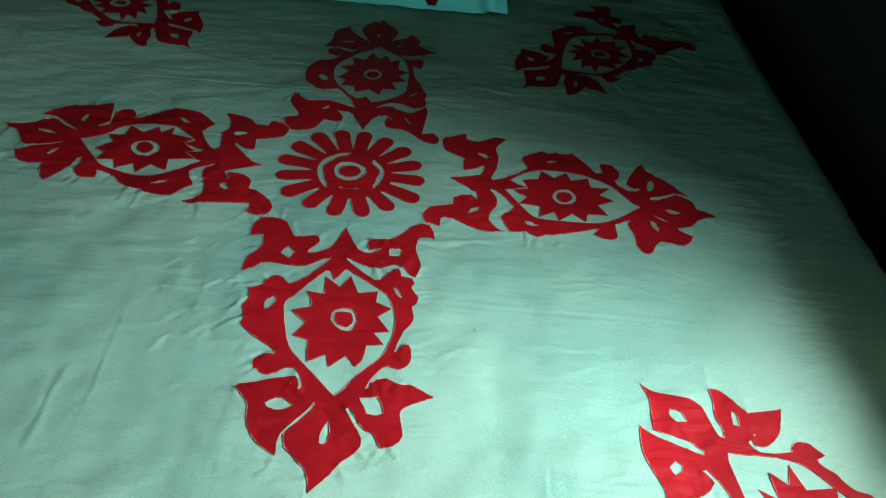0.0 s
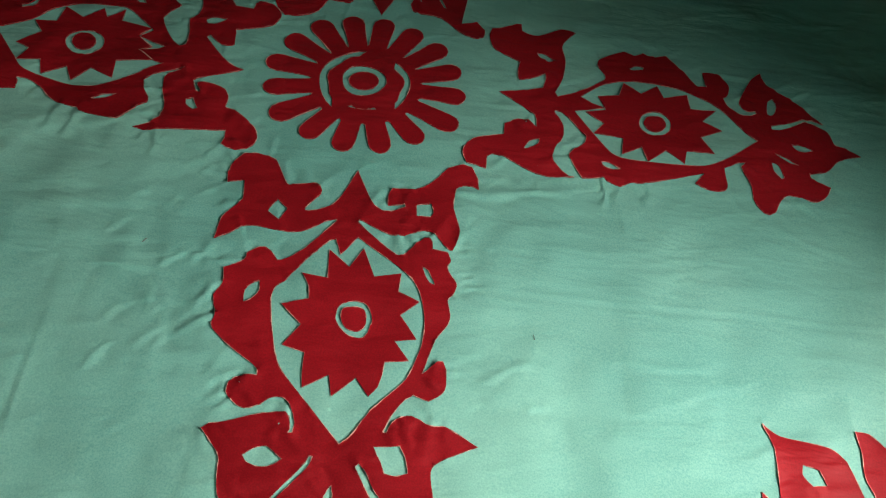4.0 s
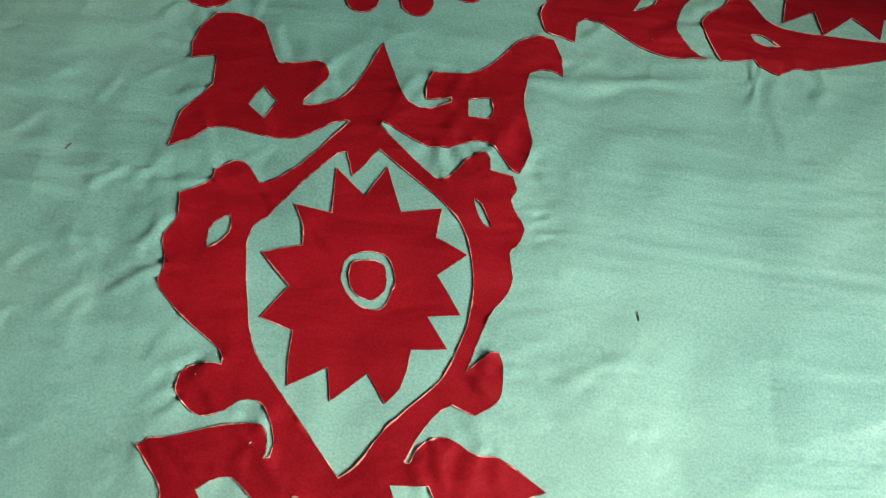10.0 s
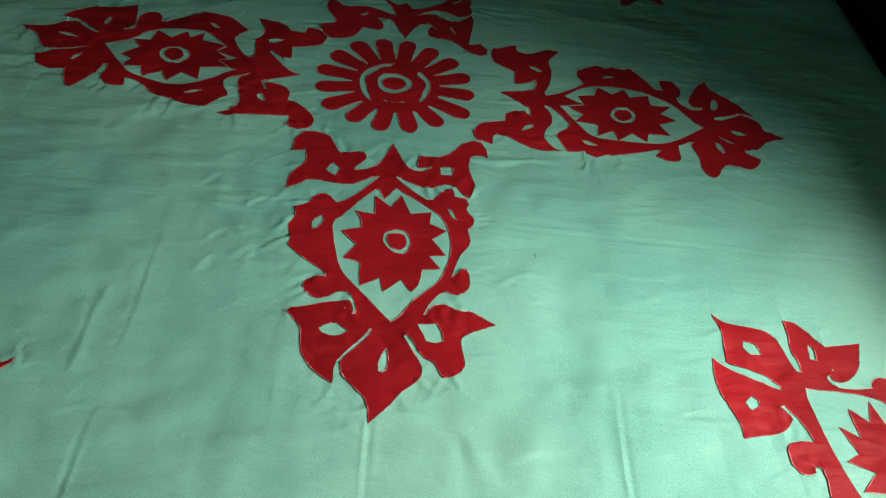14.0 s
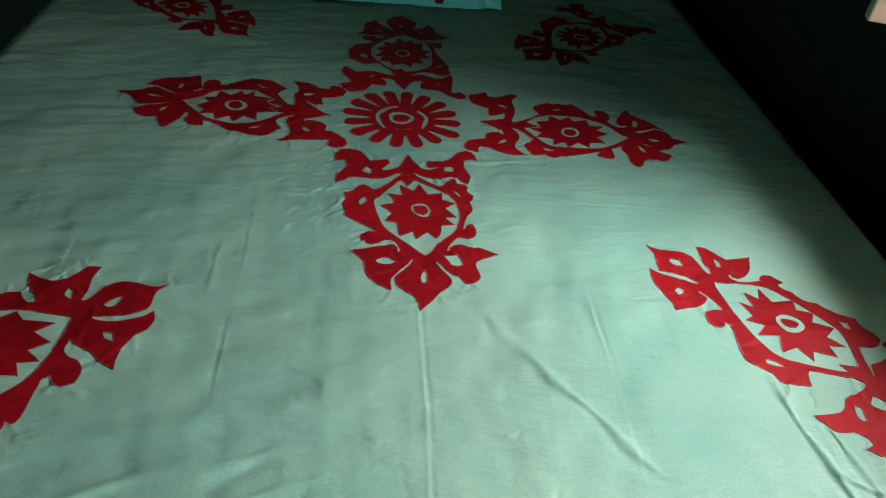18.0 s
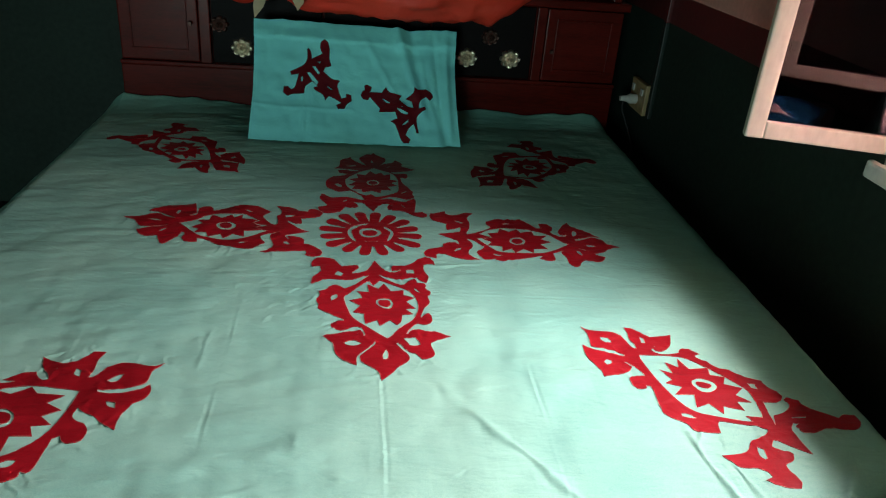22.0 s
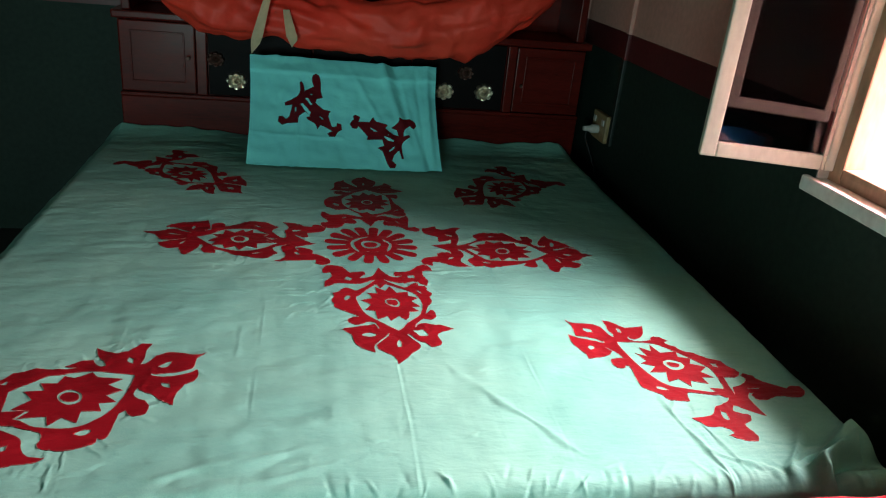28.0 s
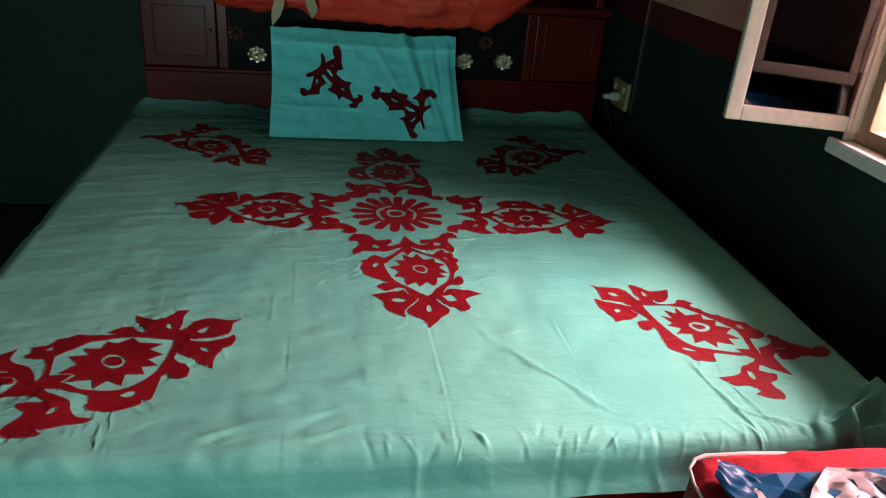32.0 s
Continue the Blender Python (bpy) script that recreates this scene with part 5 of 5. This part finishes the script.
def ribbon(x0, x1, top, low):
    bm = bmesh.new()
    rows = []
    for k in range(9):
        t = k / 8
        x = x0 + (x1 - x0) * t
        y = -0.118 - 0.014 * math.sin(math.pi * t)
        z = top + (low - top) * t
        w = (0.011 + 0.010 * t) * (1 if k < 7 else 0.75 if k == 7 else 0.3)
        rows.append([bm.verts.new((x + s * w, y - (0.004 if d else 0) + 0.006 * s, z + 0.01 * s * (k == 8))) for s, d in ((-1, 0), (1, 0), (1, 1), (-1, 1))])
    for a, b in zip(rows, rows[1:]):
        for k in range(4):
            bm.faces.new((a[k], a[(k + 1) % 4], b[(k + 1) % 4], b[k]))
    bm.faces.new(rows[0][::-1])
    bm.faces.new(rows[-1])
    bmesh.ops.recalc_face_normals(bm, faces=bm.faces[:])
    part("ribbon", bm, CREAM, bundle, "cream ribbon tail")


ribbon(-0.32, -0.372, 0.11, -0.085)
ribbon(-0.262, -0.235, 0.06, -0.055)

# ---- draped stool with a plastic bag, beside the bed's foot ----
ST_X0, ST_X1, ST_Y0, ST_Y1, ST_Z = 0.272, 0.86, -1.72, -1.15, 0.70
stool = thing("draped_stool", "square stool draped with a red velvet cloth with white piping", "stool")


def stool_cloth(depths, inward):
    """Rings of a rounded square at (inset, drop): soft cloth, uneven on top and in slack waves where it hangs."""
    verts, faces, n = [], [], 132
    cx, cy, hx, hy, rad = (ST_X0 + ST_X1) / 2, (ST_Y0 + ST_Y1) / 2, (ST_X1 - ST_X0) / 2, (ST_Y1 - ST_Y0) / 2, 0.035
    for inset, drop in depths:
        for k in range(n):
            side, f = divmod(k, n // 4)
            f /= n // 4
            turn = side * math.pi / 2
            if f < 0.7:
                px, py = hx, (f / 0.7 * 2 - 1) * (hy - rad)
            else:
                a = (f - 0.7) / 0.3 * math.pi / 2
                px, py = hx - rad + rad * math.cos(a), hy - rad + rad * math.sin(a)
            px, py = px * math.cos(turn) - py * math.sin(turn), px * math.sin(turn) + py * math.cos(turn)
            q = max(0.0, 1 - inset / hx)
            slack = 0.010 * max(0.0, drop - 0.02) * math.sin(k * 0.55 + 2 * noise.noise(Vector((k * 0.2, 0, 3)))) / 0.2
            puff = 0.0045 * noise.noise(Vector((px * q * 22, py * q * 22, 4))) + 0.0025 * noise.noise(Vector((px * q * 60, py * q * 60, 7)))
            g = q + slack / hx
            verts.append((cx + px * g, cy + py * g, ST_Z - drop + puff * (drop < 0.03) - 0.003))
    rings = len(depths)
    for j in range(rings - 1):
        for k in range(n):
            a, b = j * n + k, j * n + (k + 1) % n
            faces.append((a, b, b + n, a + n))
    if inward:
        faces.append(tuple(range(n - 1, -1, -1)))
    return mesh_of("stool_cloth", verts, faces, RED_RUG, smooth=True)


under("cloth_top", stool_cloth([(0.285 - 0.012 * k, 0.0) for k in range(23)] + [(0.012, 0.001), (0.006, 0.004), (0.002, 0.010), (0.0, 0.018), (0.0, 0.03)], True), stool)
under("skirt", stool_cloth([(0.0005, 0.026 + 0.03 * k) for k in range(18)], False), stool, "hanging red velvet skirt")
part("piping", tube([(ST_X0 - 0.002, ST_Y1 - 0.30, ST_Z - 0.016), (ST_X0 - 0.002, ST_Y1 - 0.12, ST_Z - 0.012), (ST_X0 - 0.002, ST_Y1 - 0.045, ST_Z - 0.009), (ST_X0 + 0.004, ST_Y1 - 0.018, ST_Z - 0.007), (ST_X0 + 0.018, ST_Y1 - 0.003, ST_Z - 0.006), (ST_X0 + 0.034, ST_Y1 + 0.001, ST_Z - 0.005),
     (ST_X0 + 0.09, ST_Y1 + 0.001, ST_Z - 0.005), (ST_X0 + 0.15, ST_Y1 + 0.001, ST_Z - 0.007), (ST_X0 + 0.185, ST_Y1, ST_Z - 0.011)], [0.0015, 0.0016, 0.0018, 0.002, 0.0026, 0.0032, 0.0038, 0.003, 0.0008], 8), HEM_WHITE, stool, "white piped hem")
for x in (ST_X0 + 0.05, ST_X1 - 0.05):
    for y in (ST_Y0 + 0.05, ST_Y1 - 0.05):
        part("leg", box(x - 0.02, x + 0.02, y - 0.02, y + 0.02, 0, ST_Z - 0.05, 0.003), TEAK, stool)

bag = thing("plastic_bag", "crumpled blue and silver plastic bag lying on the red stool", "bag", at=(0.565, -1.395, ST_Z))


def bag_height(u, v):
    n = noise.noise
    e = max(0.0, 1 - (2 * abs(u)) ** 6) * max(0.0, 1 - (2 * abs(v)) ** 6)
    ridge = 1 - abs(n(Vector((u * 3.1 + 0.7, v * 3.6, 1.3)))) * 2.2
    fine = 1 - abs(n(Vector((u * 8, v * 9, 5.1)))) * 2
    # sharp folds that spread from one pinched point of the far edge
    x, y = u * 0.54 + 0.114, v * 0.40 - 0.20
    r, a = math.hypot(x, y), math.atan2(y, x) + 0.12 * n(Vector((u * 4, v * 4, 8)))
    folds = abs((a * 2.1 % 1.0) * 2 - 1) * min(1.0, r / 0.07) * math.exp(-r / 0.2)
    return 0.004 + e * (0.010 + 0.024 * max(0, ridge) ** 1.3 + 0.010 * max(0, fine) ** 1.2 + 0.030 * folds)


def bag_sheet(name, u0, u1, v0, v1, n, mat, lift, smooth):
    verts, faces = [], []
    for j in range(n + 1):
        for i in range(n + 1):
            u, v = u0 + (u1 - u0) * i / n, v0 + (v1 - v0) * j / n
            k = 0.010
            du, dv = k * noise.noise(Vector((u * 19, v * 19, 3))), k * noise.noise(Vector((u * 19, v * 19, 9)))
            verts.append(((u + du) * 0.54, (v + dv) * 0.40, bag_height(u, v) + lift))
    for j in range(n):
        for i in range(n):
            a = j * (n + 1) + i
            faces += [(a, a + 1, a + n + 2), (a, a + n + 2, a + n + 1)] if (i + j) % 2 else [(a, a + 1, a + n + 1), (a + 1, a + n + 2, a + n + 1)]
    return mesh_of(name, verts, faces, mat, smooth=smooth)


under("film", bag_sheet("film", -0.5, 0.5, -0.5, 0.5, 17, BLUE_PLASTIC, 0.0, False), bag)
for pts in ([(-116, 199), (-98, 176), (-66, 134), (-36, 104), (-66, 96), (-112, 122), (-140, 118), (-170, 84), (-196, 52), (-214, 66), (-206, 112), (-168, 150)],
            [(-30, 165), (40, 168), (110, 158), (105, 138), (40, 148)], [(60, 110), (150, 90), (200, 120), (130, 138)], [(-222, -60), (-120, -48), (20, -88), (-100, -112)]):
    me = cut_cloth("print_patch", [rounded(pts, 3, 70)], lambda x, y, up: np.array([(a / 1000, b / 1000, bag_height(a / 540, b / 400) + 0.005 + up) for a, b in zip(x, y)]), SILVER_FOIL, 9.0)
    under("print_patch", me, bag, "white silver printed patch")


def gathered_end():
    """The bag's pinched corner: a short flap of film, creased lengthwise, turned up at its tip."""
    verts, faces, n, m = [], [], 14, 16
    for j in range(n + 1):
        t = j / n
        w = 0.021 + 0.010 * math.sin(math.pi * min(1.0, t * 1.1)) - 0.006 * t ** 3
        for k in range(m + 1):
            side = k / m * 2 - 1
            crease = 0.005 * abs((side * 1.9 + 0.25 * t + 0.4 * noise.noise(Vector((side, t * 2, 9)))) % 1.0 * 2 - 1)
            along = 0.052 * t * (1 + 0.12 * noise.noise(Vector((side * 3, 0, 6))))
            x, y = -0.236 - 0.80 * along + 0.55 * w * side, 0.158 + 0.60 * along + 0.80 * w * side
            verts.append((x, y, 0.012 + 0.012 * t * t + crease + 0.006 * (1 - side * side) + 0.003 * noise.noise(Vector((side * 2, t * 4, 2)))))
    for j in range(n):
        for k in range(m):
            a = j * (m + 1) + k
            faces.append((a, a + 1, a + m + 2, a + m + 1))
    return mesh_of("gathered_end", verts, faces, BLUE_PLASTIC, smooth=True)


under("turned_corner", gathered_end(), bag, "creased blue corner of the bag")


def silver_strip():
    """A crumpled flat edge of the bag's print, lying in small waves."""
    verts, faces = [], []
    for k in range(25):
        t = k / 24
        for s in range(4):
            x = -0.252 + 0.022 * t + (s - 1.5) * (0.0025 + 0.0060 * t) + 0.003 * noise.noise(Vector((t * 9, 0, 2)))
            verts.append((x, 0.150 - 0.095 * t, 0.030 - 0.008 * t + 0.006 * noise.noise(Vector((t * 12, s * 0.9, 4)))))
    for k in range(24):
        for s in range(3):
            faces.append((k * 4 + s, k * 4 + s + 1, k * 4 + s + 5, k * 4 + s + 4))
    return mesh_of("silver_strip", verts, faces, SILVER_FOIL, smooth=True)


under("silver_strip", silver_strip(), bag, "crumpled silver strip")

# two scraps of dark thread left on the cloth
for x, y, turn in ((-0.196, -0.259, 60), (0.203, -0.331, 100)):
    c, w = math.cos(radians(turn)), math.sin(radians(turn))
    z = BED_Z + float(spread_height([x], [y])[0]) + 0.0004
    tagged(part("thread_scrap", tube([(x - 0.003 * c, y - 0.003 * w, z), (x + 0.003 * c, y + 0.003 * w, z)], 0.0003, 5), CABLE_BLACK, None,
           "tiny dark green thread scrap lying on the bedspread"), category="thread", group="thread scraps on the bedspread")
